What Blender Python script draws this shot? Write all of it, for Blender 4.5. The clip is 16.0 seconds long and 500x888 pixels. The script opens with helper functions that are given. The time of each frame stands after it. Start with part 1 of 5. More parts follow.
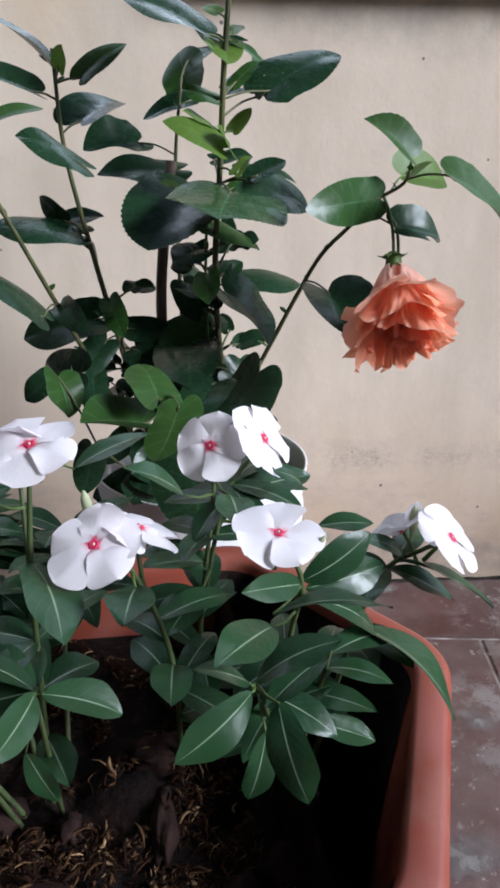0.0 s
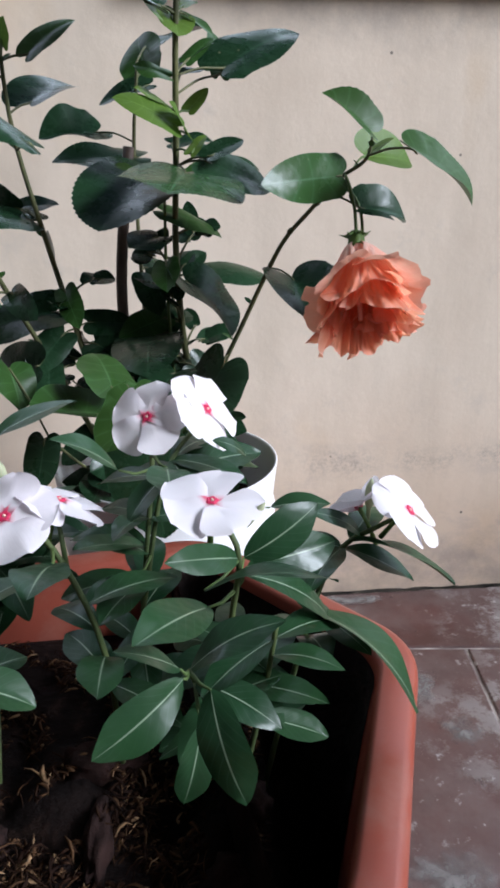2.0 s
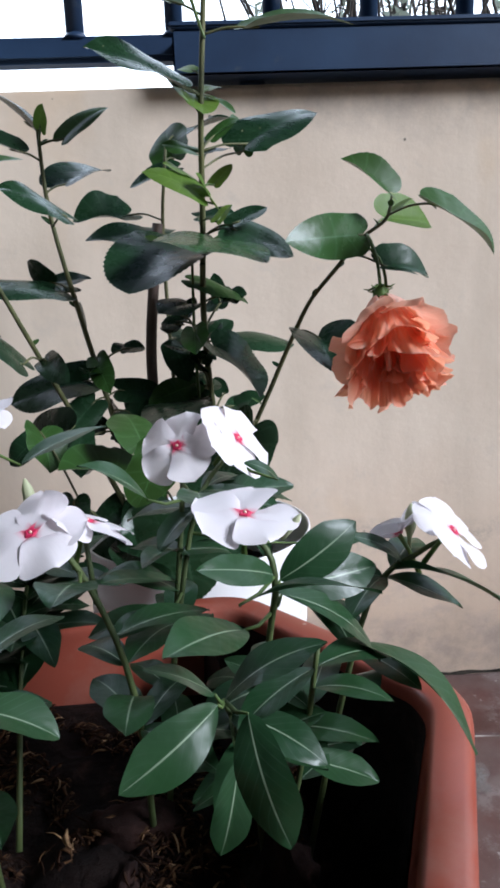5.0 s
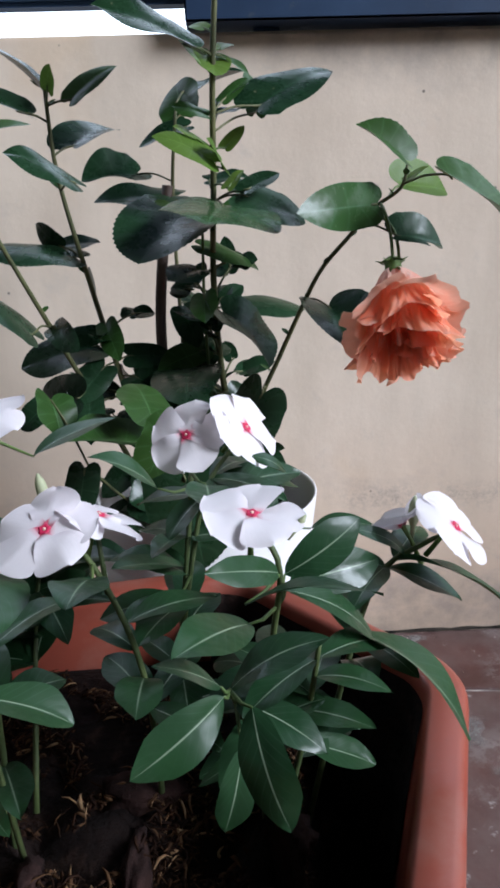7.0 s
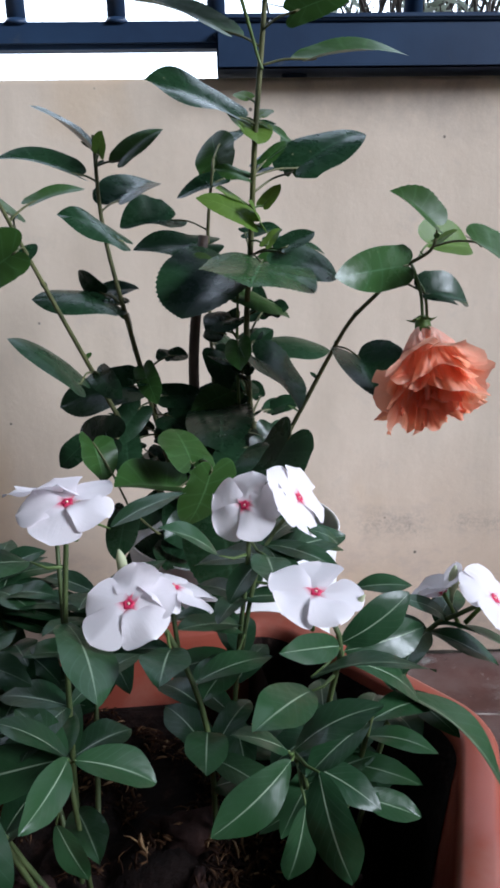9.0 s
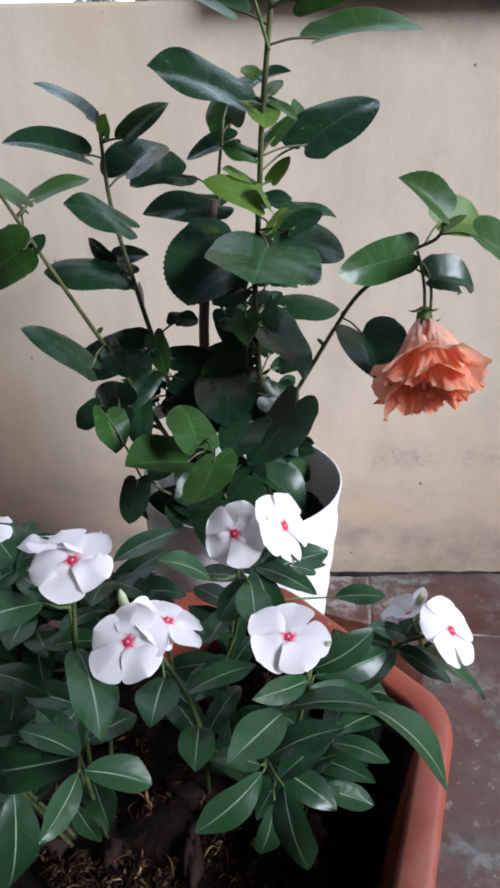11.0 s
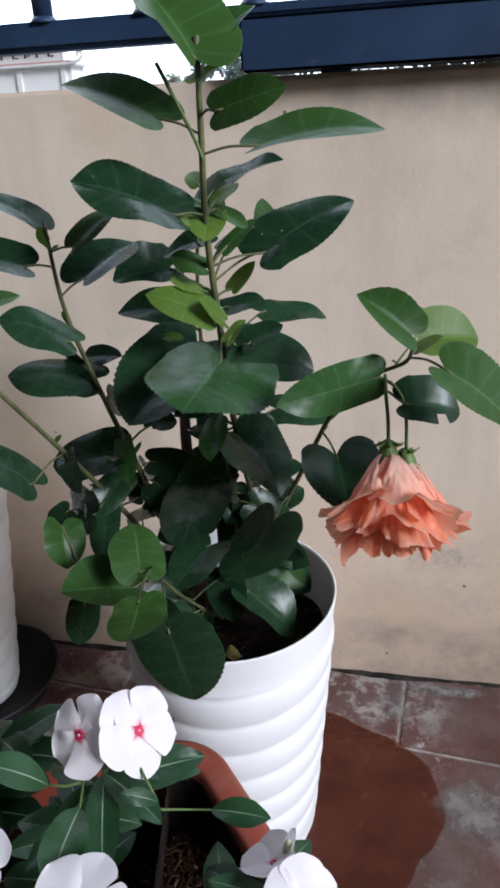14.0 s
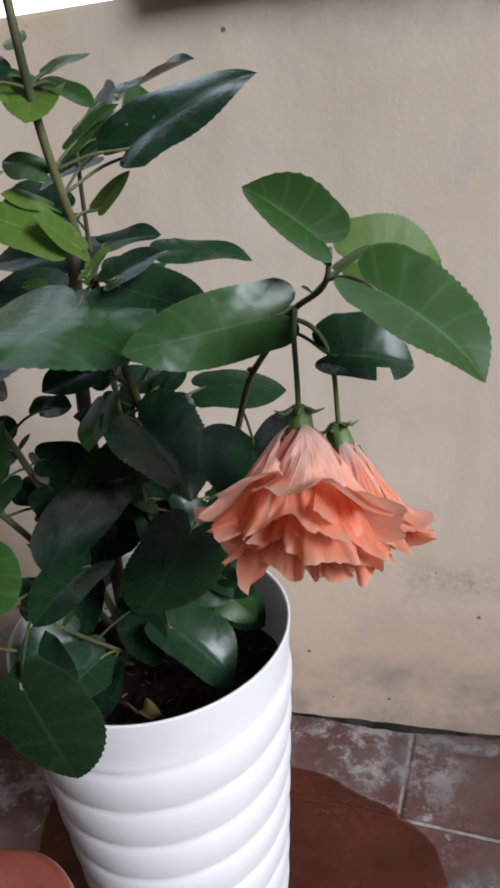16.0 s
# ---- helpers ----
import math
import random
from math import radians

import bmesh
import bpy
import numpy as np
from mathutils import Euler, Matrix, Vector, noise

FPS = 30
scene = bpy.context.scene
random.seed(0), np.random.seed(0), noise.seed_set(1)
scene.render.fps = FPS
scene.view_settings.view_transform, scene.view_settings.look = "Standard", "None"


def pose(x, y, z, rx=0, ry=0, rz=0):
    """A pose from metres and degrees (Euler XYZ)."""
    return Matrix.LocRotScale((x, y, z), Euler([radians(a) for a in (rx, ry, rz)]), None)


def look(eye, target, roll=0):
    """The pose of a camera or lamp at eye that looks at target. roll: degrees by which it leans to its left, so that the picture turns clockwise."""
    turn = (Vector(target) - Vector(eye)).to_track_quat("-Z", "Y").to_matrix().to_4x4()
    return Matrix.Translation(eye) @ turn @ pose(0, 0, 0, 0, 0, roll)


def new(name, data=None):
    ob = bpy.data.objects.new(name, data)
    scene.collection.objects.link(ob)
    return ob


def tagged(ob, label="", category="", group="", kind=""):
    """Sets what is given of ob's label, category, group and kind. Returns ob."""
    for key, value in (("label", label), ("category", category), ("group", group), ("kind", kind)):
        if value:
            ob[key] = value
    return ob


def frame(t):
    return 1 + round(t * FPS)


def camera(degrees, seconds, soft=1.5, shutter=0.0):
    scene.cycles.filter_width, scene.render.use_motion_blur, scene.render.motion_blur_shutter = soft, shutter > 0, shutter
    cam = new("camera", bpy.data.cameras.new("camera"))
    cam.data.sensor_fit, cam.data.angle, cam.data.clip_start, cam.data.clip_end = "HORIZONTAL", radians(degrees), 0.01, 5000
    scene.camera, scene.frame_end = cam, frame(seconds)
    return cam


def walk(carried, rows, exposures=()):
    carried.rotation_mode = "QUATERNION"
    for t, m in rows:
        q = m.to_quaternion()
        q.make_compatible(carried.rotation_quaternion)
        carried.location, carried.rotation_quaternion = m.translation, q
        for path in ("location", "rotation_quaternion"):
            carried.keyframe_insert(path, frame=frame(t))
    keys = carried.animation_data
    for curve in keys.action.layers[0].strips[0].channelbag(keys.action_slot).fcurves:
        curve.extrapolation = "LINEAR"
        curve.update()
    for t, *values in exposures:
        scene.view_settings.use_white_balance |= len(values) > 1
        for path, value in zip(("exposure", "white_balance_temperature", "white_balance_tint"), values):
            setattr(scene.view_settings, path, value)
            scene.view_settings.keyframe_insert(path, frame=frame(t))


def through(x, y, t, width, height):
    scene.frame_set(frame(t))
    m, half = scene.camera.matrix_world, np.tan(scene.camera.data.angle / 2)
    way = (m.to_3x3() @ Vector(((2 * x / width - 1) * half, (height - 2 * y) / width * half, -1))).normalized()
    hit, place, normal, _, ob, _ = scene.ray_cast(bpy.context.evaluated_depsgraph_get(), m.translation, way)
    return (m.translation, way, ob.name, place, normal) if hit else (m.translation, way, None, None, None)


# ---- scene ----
cam = camera(39.9, 16.0, soft=3.1)
PATH = [
    (0, (-0.016, 0.191, 0.618), (0.115, 2.031, -0.156), 0.4),
    (0.5, (-0.01, 0.196, 0.614), (0.127, 2.039, -0.149), 0.5),
    (1, (-0.005, 0.204, 0.609), (0.158, 2.06, -0.119), 0.6),
    (1.5, (0.002, 0.206, 0.602), (0.154, 2.066, -0.117), -0.1),
    (2, (0.01, 0.206, 0.583), (0.163, 2.07, -0.125), -0.2),
    (2.5, (0.013, 0.201, 0.575), (0.161, 2.083, -0.087), 0.1),
    (3, (0.016, 0.197, 0.573), (0.158, 2.092, -0.051), 0.0),
    (3.5, (0.01, 0.197, 0.565), (0.14, 2.105, -0.021), -0.2),
    (4, (0.008, 0.2, 0.56), (0.134, 2.13, 0.048), -0.8),
    (4.5, (0.01, 0.2, 0.554), (0.088, 2.151, 0.122), -2.0),
    (4.7, (0.009, 0.204, 0.547), (0.091, 2.158, 0.128), -2.4),
    (6.8, (0.006, 0.203, 0.566), (0.058, 2.117, -0.013), -1.5),
    (7, (0.009, 0.205, 0.57), (0.057, 2.117, -0.015), -1.8),
    (7.5, (0.011, 0.202, 0.587), (0.066, 2.119, 0.021), -1.9),
    (8, (-0.001, 0.193, 0.601), (0.053, 2.11, 0.032), -1.5),
    (8.5, (-0.01, 0.187, 0.611), (0.035, 2.114, 0.077), -1.5),
    (9, (-0.019, 0.189, 0.613), (0.033, 2.101, 0.031), -0.9),
    (9.2, (-0.022, 0.194, 0.616), (0.017, 2.094, -0.006), -0.7),
    (11.3, (0.009, 0.194, 0.722), (-0.06, 1.948, -0.237), -1.0),
    (11.5, (0.014, 0.189, 0.73), (-0.13, 1.933, -0.239), -2.2),
    (12, (0.032, 0.182, 0.756), (-0.203, 1.919, -0.207), -3.2),
    (12.5, (0.053, 0.172, 0.778), (-0.192, 1.944, -0.117), -3.1),
    (13, (0.077, 0.187, 0.778), (-0.222, 1.966, -0.085), -4.2),
    (13.5, (0.11, 0.236, 0.769), (-0.224, 2.017, -0.077), -4.1),
    (14, (0.128, 0.296, 0.749), (-0.253, 2.067, -0.099), -2.9),
    (14.5, (0.154, 0.338, 0.734), (-0.23, 2.111, -0.107), -2.3),
    (15, (0.164, 0.374, 0.72), (-0.242, 2.146, -0.114), -1.9),
    (15.5, (0.186, 0.407, 0.692), (-0.288, 2.174, -0.118), -2.6),
    (16, (0.189, 0.438, 0.656), (-0.321, 2.211, -0.116), -5.4),
]
walk(cam, [(t, look(eye, target, roll)) for t, eye, target, roll in PATH], [(0.0, 0.56, 5540, 11), (4.5, 0.51, 5540, 11), (9.0, 0.37, 5460, 11), (11.5, 0.49, 5570, 9), (12.5, 0.41, 5640, 9), (13.5, 0.24, 5640, 11), (14.5, 0.20, 5700, 11), (15.5, 0.12, 5750, 11), (16.0, 0.11, 5750, 11)])

# ------------------------------------------------------------------ world, sun, exposure
world = bpy.data.worlds.new("world")
scene.world = world
world.use_nodes = True
wn = world.node_tree.nodes
sky = wn.new("ShaderNodeTexSky")
sky.sky_type = "NISHITA"
sky.sun_disc = False
sky.sun_elevation = radians(27)
sky.sun_rotation = radians(120)
sky.air_density = 1.0
sky.dust_density = 3.0
wn["Background"].inputs["Strength"].default_value = 0.036
world.node_tree.links.new(sky.outputs["Color"], wn["Background"].inputs["Color"])
sun_data = bpy.data.lights.new("sun", "SUN")
sun_data.energy = 3.6
sun_data.angle = radians(22)
sun_data.color = (1.0, 0.98, 0.96)
sun = new("sun", sun_data)
sun.matrix_world = look((3.25, -0.95, 2.25), (0, 0.9, 0.3))


# ------------------------------------------------------------------ helpers
def mesh_of(bm, name, material, smooth=True):
    me = bpy.data.meshes.new(name)
    bm.normal_update()
    bm.to_mesh(me)
    bm.free()
    if smooth:
        for p in me.polygons:
            p.use_smooth = True
    if material is not None:
        for m in (material if isinstance(material, (list, tuple)) else [material]):
            me.materials.append(m)
    return me


def part(name, bm, material, parent, label="", smooth=True):
    ob = new(name, mesh_of(bm, name, material, smooth))
    ob.parent = parent
    return tagged(ob, label) if label else ob


def thing(name, label, category, at=(0, 0, 0), group="", kind=""):
    ob = new(name)
    ob.location = at
    ob.empty_display_size = 0.02
    return tagged(ob, label, category, group, kind)


def structure(name, bm, material, label="", category="", smooth=False):
    ob = new(name, mesh_of(bm, name, material, smooth))
    return tagged(ob, label, category, kind="structure")


def box(bm, x0, x1, y0, y1, z0, z1, bevel=0.0, segments=2):
    vs = [bm.verts.new((x, y, z)) for x in (x0, x1) for y in (y0, y1) for z in (z0, z1)]
    fs = [bm.faces.new([vs[i] for i in f]) for f in ((0, 1, 3, 2), (4, 6, 7, 5), (0, 4, 5, 1), (2, 3, 7, 6), (0, 2, 6, 4), (1, 5, 7, 3))]
    if bevel:
        es = list({e for f in fs for e in f.edges})
        bmesh.ops.bevel(bm, geom=es, offset=bevel, segments=segments, affect="EDGES")
    return fs


def tube(bm, points, radii, sides=7, cap=True):
    """A tapered tube along points."""
    pts = [Vector(p) for p in points]
    if not isinstance(radii, (list, tuple)):
        radii = [radii] * len(pts)
    rings, up = [], Vector((0.31, 0.17, 0.93))
    for i, p in enumerate(pts):
        d = (pts[min(i + 1, len(pts) - 1)] - pts[max(i - 1, 0)]).normalized()
        a = d.cross(up)
        if a.length < 0.15:
            a = d.cross(Vector((1, 0.2, 0)))
        a.normalize()
        b = d.cross(a)
        rings.append([bm.verts.new(p + radii[i] * (math.cos(k * math.tau / sides) * a + math.sin(k * math.tau / sides) * b)) for k in range(sides)])
    for r, s in zip(rings, rings[1:]):
        for k in range(sides):
            bm.faces.new((r[k], r[(k + 1) % sides], s[(k + 1) % sides], s[k]))
    if cap:
        bm.faces.new(rings[0][::-1])
        bm.faces.new(rings[-1])


def curve(points, steps=5):
    """A smooth line (Catmull-Rom) through points."""
    p = [Vector(q) for q in points]
    if len(p) < 3:
        return p
    p = [2 * p[0] - p[1]] + p + [2 * p[-1] - p[-2]]
    out = []
    for i in range(1, len(p) - 2):
        for k in range(steps):
            t = k / steps
            a, b, c, d = p[i - 1:i + 3]
            out.append(0.5 * ((2 * b) + (c - a) * t + (2 * a - 5 * b + 4 * c - d) * t * t + (3 * b - 3 * c + d - a) * t ** 3))
    return out + [p[-2]]


def lathe(bm, profile, sides=64, close=False):
    rings = []
    for r, z in profile:
        rings.append([bm.verts.new((r * math.cos(k * math.tau / sides), r * math.sin(k * math.tau / sides), z)) for k in range(sides)])
    for a, b in zip(rings, rings[1:]):
        for k in range(sides):
            bm.faces.new((a[k], a[(k + 1) % sides], b[(k + 1) % sides], b[k]))
    return rings


# ------------------------------------------------------------------ materials
class Nodes:
    def __init__(self, name, rough=0.6, metal=0.0, spec=0.5):
        self.mat = bpy.data.materials.new(name)
        self.mat.use_nodes = True
        self.t = self.mat.node_tree
        self.b = self.t.nodes["Principled BSDF"]
        self.b.inputs["Roughness"].default_value = rough
        self.b.inputs["Metallic"].default_value = metal
        self.b.inputs["Specular IOR Level"].default_value = spec
        self.co = self.t.nodes.new("ShaderNodeTexCoord")

    def link(self, a, b):
        self.t.links.new(a, b)

    def noise(self, scale, detail=4.0, rough=0.55, space="Object", stretch=None, distortion=0.0):
        n = self.t.nodes.new("ShaderNodeTexNoise")
        n.inputs["Scale"].default_value = scale
        n.inputs["Detail"].default_value = detail
        n.inputs["Roughness"].default_value = rough
        n.inputs["Distortion"].default_value = distortion
        src = self.co.outputs[space]
        if stretch:
            m = self.t.nodes.new("ShaderNodeMapping")
            m.inputs["Scale"].default_value = stretch
            self.link(src, m.inputs["Vector"])
            src = m.outputs["Vector"]
        self.link(src, n.inputs["Vector"])
        return n.outputs["Fac"]

    def voronoi(self, scale, feature="F1", space="Object"):
        n = self.t.nodes.new("ShaderNodeTexVoronoi")
        n.feature = feature
        n.inputs["Scale"].default_value = scale
        self.link(self.co.outputs[space], n.inputs["Vector"])
        return n.outputs["Distance"]

    def ramp(self, src, *stops):
        r = self.t.nodes.new("ShaderNodeValToRGB")
        e = r.color_ramp.elements
        while len(e) < len(stops):
            e.new(0.5)
        for k, (pos, col) in zip(e, stops):
            k.position = pos
            k.color = (*col, 1) if isinstance(col, tuple) else (col, col, col, 1)
        self.link(src, r.inputs["Fac"])
        return r.outputs["Color"]

    def mix(self, fac, a, b, mode="MIX"):
        m = self.t.nodes.new("ShaderNodeMix")
        m.data_type, m.blend_type = "RGBA", mode
        for v, k in ((fac, 0), (a, 6), (b, 7)):
            s = m.inputs[k]
            if isinstance(v, (int, float)):
                s.default_value = v if k == 0 else (v, v, v, 1)
            elif isinstance(v, tuple):
                s.default_value = (*v, 1)
            else:
                self.link(v, s)
        return m.outputs[2]

    def math(self, op, a, b=0.0):
        m = self.t.nodes.new("ShaderNodeMath")
        m.operation = op
        for v, s in ((a, m.inputs[0]), (b, m.inputs[1])):
            if isinstance(v, (int, float)):
                s.default_value = v
            else:
                self.link(v, s)
        return m.outputs[0]

    def axis(self, which, space="Object"):
        s = self.t.nodes.new("ShaderNodeSeparateXYZ")
        self.link(self.co.outputs[space], s.inputs[0])
        return s.outputs[which]

    def attr(self, name, out="Fac"):
        a = self.t.nodes.new("ShaderNodeAttribute")
        a.attribute_name = name
        return a.outputs[out]

    def random(self):
        return self.t.nodes.new("ShaderNodeObjectInfo").outputs["Random"]

    def island(self):
        return self.t.nodes.new("ShaderNodeNewGeometry").outputs["Random Per Island"]

    def color(self, src):
        if isinstance(src, tuple):
            self.b.inputs["Base Color"].default_value = (*src, 1)
        else:
            self.link(src, self.b.inputs["Base Color"])
        return self

    def rough(self, src):
        self.link(src, self.b.inputs["Roughness"])
        return self

    def bump(self, src, strength=0.3, distance=0.002):
        n = self.t.nodes.new("ShaderNodeBump")
        n.inputs["Strength"].default_value = strength
        n.inputs["Distance"].default_value = distance
        self.link(src, n.inputs["Height"])
        if self.b.inputs["Normal"].is_linked:
            self.link(self.b.inputs["Normal"].links[0].from_socket, n.inputs["Normal"])
        self.link(n.outputs["Normal"], self.b.inputs["Normal"])
        return self


def plaster():
    n = Nodes("wall_plaster", 0.9, spec=0.25)
    cloud = n.noise(3.2, 6, 0.6)
    c = n.ramp(cloud, (0.3, (0.63, 0.515, 0.405)), (0.55, (0.75, 0.635, 0.515)), (0.75, (0.79, 0.68, 0.56)))
    streak = n.ramp(n.noise(7, 4, 0.6, stretch=(2.2, 1, 0.35)), (0.42, 0.0), (0.72, 1.0))
    c = n.mix(n.math("MULTIPLY", streak, 0.45), c, (0.50, 0.42, 0.33))
    blotch = n.ramp(n.noise(11, 5, 0.7), (0.58, 0.0), (0.74, 1.0))
    c = n.mix(n.math("MULTIPLY", blotch, 0.45), c, (0.46, 0.42, 0.385))
    ochre = n.ramp(n.noise(5, 4, 0.6, stretch=(1, 1, 0.6)), (0.60, 0.0), (0.72, 1.0))
    c = n.mix(n.math("MULTIPLY", ochre, 0.45), c, (0.62, 0.45, 0.28))
    wide = n.ramp(n.noise(1.7, 3, 0.5), (0.35, 0.0), (0.65, 1.0))
    c = n.mix(n.math("MULTIPLY", wide, 0.30), c, (0.60, 0.50, 0.38))
    z = n.axis(2)
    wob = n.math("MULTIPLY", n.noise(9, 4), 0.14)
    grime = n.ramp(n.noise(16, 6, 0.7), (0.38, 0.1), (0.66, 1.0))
    # ochre tone that strengthens towards the bottom of the wall
    low = n.ramp(n.math("ADD", z, n.math("MULTIPLY", wob, -1.2)), (0.02, 1.0), (0.26, 0.0))
    c = n.mix(n.math("MULTIPLY", low, 0.55), c, (0.56, 0.40, 0.275))
    mauve = n.math("MULTIPLY", low, n.ramp(n.noise(14, 6, 0.7, stretch=(1, 1, 1.6)), (0.48, 0.0), (0.62, 1.0)))
    c = n.mix(n.math("MULTIPLY", mauve, 0.30), c, (0.36, 0.30, 0.29))
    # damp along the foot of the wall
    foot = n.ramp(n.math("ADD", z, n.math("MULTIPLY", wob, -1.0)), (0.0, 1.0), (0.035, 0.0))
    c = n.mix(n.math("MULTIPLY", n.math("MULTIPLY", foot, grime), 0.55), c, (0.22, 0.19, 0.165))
    # a scuffed band of mould specks
    band = n.ramp(n.math("ABSOLUTE", n.math("SUBTRACT", n.math("ADD", z, n.math("MULTIPLY", n.noise(4, 2), 0.05)), 0.238)), (0.003, 1.0), (0.030, 0.0))
    fine = n.ramp(n.noise(110, 7, 0.8), (0.43, 0.10), (0.62, 1.0))
    clump = n.math("MULTIPLY", n.ramp(n.noise(8.5, 3, stretch=(1, 1, 0.4)), (0.44, 0.0), (0.57, 1.0)), n.ramp(n.axis(0), (0.06, 0.0), (0.26, 1.0)))
    c = n.mix(n.math("MULTIPLY", n.math("MULTIPLY", band, clump), n.math("MULTIPLY", fine, 0.62)), c, (0.16, 0.15, 0.15))
    # soot and water marks below the trough, plus its shade painted into the plaster
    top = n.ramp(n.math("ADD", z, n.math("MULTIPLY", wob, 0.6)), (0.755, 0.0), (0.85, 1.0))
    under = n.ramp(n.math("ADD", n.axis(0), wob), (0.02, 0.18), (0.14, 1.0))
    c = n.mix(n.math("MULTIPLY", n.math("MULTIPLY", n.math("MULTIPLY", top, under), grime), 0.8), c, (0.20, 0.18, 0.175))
    # small dark specks
    speck = n.ramp(n.voronoi(21), (0.035, 1.0), (0.055, 0.0))
    keep = n.ramp(n.noise(6, 2), (0.43, 0.0), (0.47, 1.0))
    c = n.mix(n.math("MULTIPLY", n.math("MULTIPLY", speck, keep), 0.85), c, (0.09, 0.08, 0.07))
    n.color(c)
    n.bump(n.noise(60, 6, 0.7), 0.25, 0.002).bump(cloud, 0.3, 0.004).bump(speck, -0.4, 0.002)
    return n.mat


def tile_red():
    n = Nodes("red_floor_tile", 0.45)
    c = n.ramp(n.noise(9, 5, 0.6, "Object"), (0.3, (0.070, 0.031, 0.026)), (0.7, (0.140, 0.062, 0.052)))
    c = n.mix(n.math("MULTIPLY", n.ramp(n.noise(5, 6, 0.7), (0.40, 0.0), (0.65, 1.0)), 0.65), c, (0.20, 0.160, 0.152))
    lime = n.ramp(n.noise(17, 9, 0.8), (0.49, 0.0), (0.56, 1.0))
    patch = n.ramp(n.noise(2.7, 4), (0.45, 0.0), (0.58, 1.0))
    c = n.mix(n.math("MULTIPLY", n.math("MULTIPLY", lime, patch), 0.75), c, (0.42, 0.40, 0.385))
    chip = n.ramp(n.noise(55, 6, 0.7), (0.60, 0.0), (0.64, 1.0))
    c = n.mix(n.math("MULTIPLY", n.math("MULTIPLY", chip, n.ramp(n.noise(6, 3), (0.45, 0.0), (0.60, 1.0))), 0.8), c, (0.55, 0.52, 0.50))
    n.color(c)
    n.rough(n.ramp(n.noise(7, 5), (0.3, 0.34), (0.7, 0.62)))
    n.bump(n.noise(40, 5, 0.6), 0.15, 0.001)
    return n.mat


def grout():
    n = Nodes("grout", 0.9)
    n.color(n.ramp(n.noise(30, 4), (0.35, (0.20, 0.165, 0.15)), (0.68, (0.58, 0.53, 0.49))))
    return n.mat


def plastic_white():
    n = Nodes("white_plastic", 0.38)
    n.color(n.mix(n.math("MULTIPLY", n.ramp(n.noise(14, 5), (0.5, 0.0), (0.8, 1.0)), 0.25), (0.80, 0.80, 0.80), (0.62, 0.61, 0.59)))
    n.b.inputs["Subsurface Weight"].default_value = 0.0
    n.bump(n.noise(90, 3), 0.05, 0.0006)
    return n.mat


def plastic_terracotta():
    n = Nodes("terracotta_plastic", 0.42)
    c = n.ramp(n.noise(8, 4), (0.3, (0.240, 0.052, 0.031)), (0.7, (0.310, 0.076, 0.046)))
    dust = n.ramp(n.noise(22, 7, 0.7), (0.5, 0.0), (0.75, 1.0))
    c = n.mix(n.math("MULTIPLY", dust, 0.35), c, (0.38, 0.22, 0.17))
    spot = n.ramp(n.voronoi(60), (0.05, 1.0), (0.10, 0.0))
    c = n.mix(n.math("MULTIPLY", n.math("MULTIPLY", spot, n.ramp(n.noise(18, 2), (0.58, 0.0), (0.64, 1.0))), 0.7), c, (0.50, 0.36, 0.30))
    n.color(c)
    n.rough(n.ramp(dust, (0.0, 0.36), (1.0, 0.6)))
    n.bump(n.noise(120, 4), 0.06, 0.0006)
    return n.mat


def iron():
    n = Nodes("dark_blue_painted_iron", 0.45, spec=0.4)
    c = n.ramp(n.noise(10, 5), (0.3, (0.013, 0.028, 0.064)), (0.7, (0.024, 0.050, 0.105)))
    c = n.mix(n.math("MULTIPLY", n.ramp(n.noise(35, 6, 0.7), (0.62, 0.0), (0.72, 1.0)), 0.45), c, (0.08, 0.09, 0.10))
    n.color(c)
    n.bump(n.noise(70, 5), 0.2, 0.001)
    return n.mat


def soil():
    n = Nodes("potting_soil", 0.95, spec=0.2)
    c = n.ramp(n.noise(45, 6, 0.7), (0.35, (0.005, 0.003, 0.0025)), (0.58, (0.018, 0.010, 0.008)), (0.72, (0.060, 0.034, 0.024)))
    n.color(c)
    n.bump(n.noise(90, 8, 0.7), 1.0, 0.006).bump(n.noise(25, 4), 0.8, 0.01)
    return n.mat


M_WALL, M_TILE, M_GROUT = plaster(), tile_red(), grout()
M_WHITE, M_TERRA, M_IRON, M_SOIL = plastic_white(), plastic_terracotta(), iron(), soil()


# ------------------------------------------------------------------ plant materials
def through_light(n, color, amount):
    """Lets some light through a thin blade."""
    t = n.t.nodes.new("ShaderNodeBsdfTranslucent")
    if isinstance(color, tuple):
        t.inputs["Color"].default_value = (*color, 1)
    else:
        n.link(color, t.inputs["Color"])
    m = n.t.nodes.new("ShaderNodeMixShader")
    m.inputs[0].default_value = amount
    n.link(n.b.outputs[0], m.inputs[1])
    n.link(t.outputs[0], m.inputs[2])
    n.link(m.outputs[0], n.t.nodes["Material Output"].inputs["Surface"])


def vein_mask(n, count, slant, width):
    """Side veins from the blade's own coordinates: u along the midrib, v across."""
    u, v = n.attr("blade_u"), n.attr("blade_v")
    av = n.math("ABSOLUTE", v)
    s = n.math("SUBTRACT", u, n.math("MULTIPLY", av, slant))
    w = n.math("PINGPONG", n.math("MULTIPLY", s, count), 0.5)
    side = n.ramp(w, (0.0, 1.0), (width, 0.0))
    mid = n.ramp(av, (0.0, 1.0), (0.020, 1.0), (0.048, 0.0))
    return mid, side, av


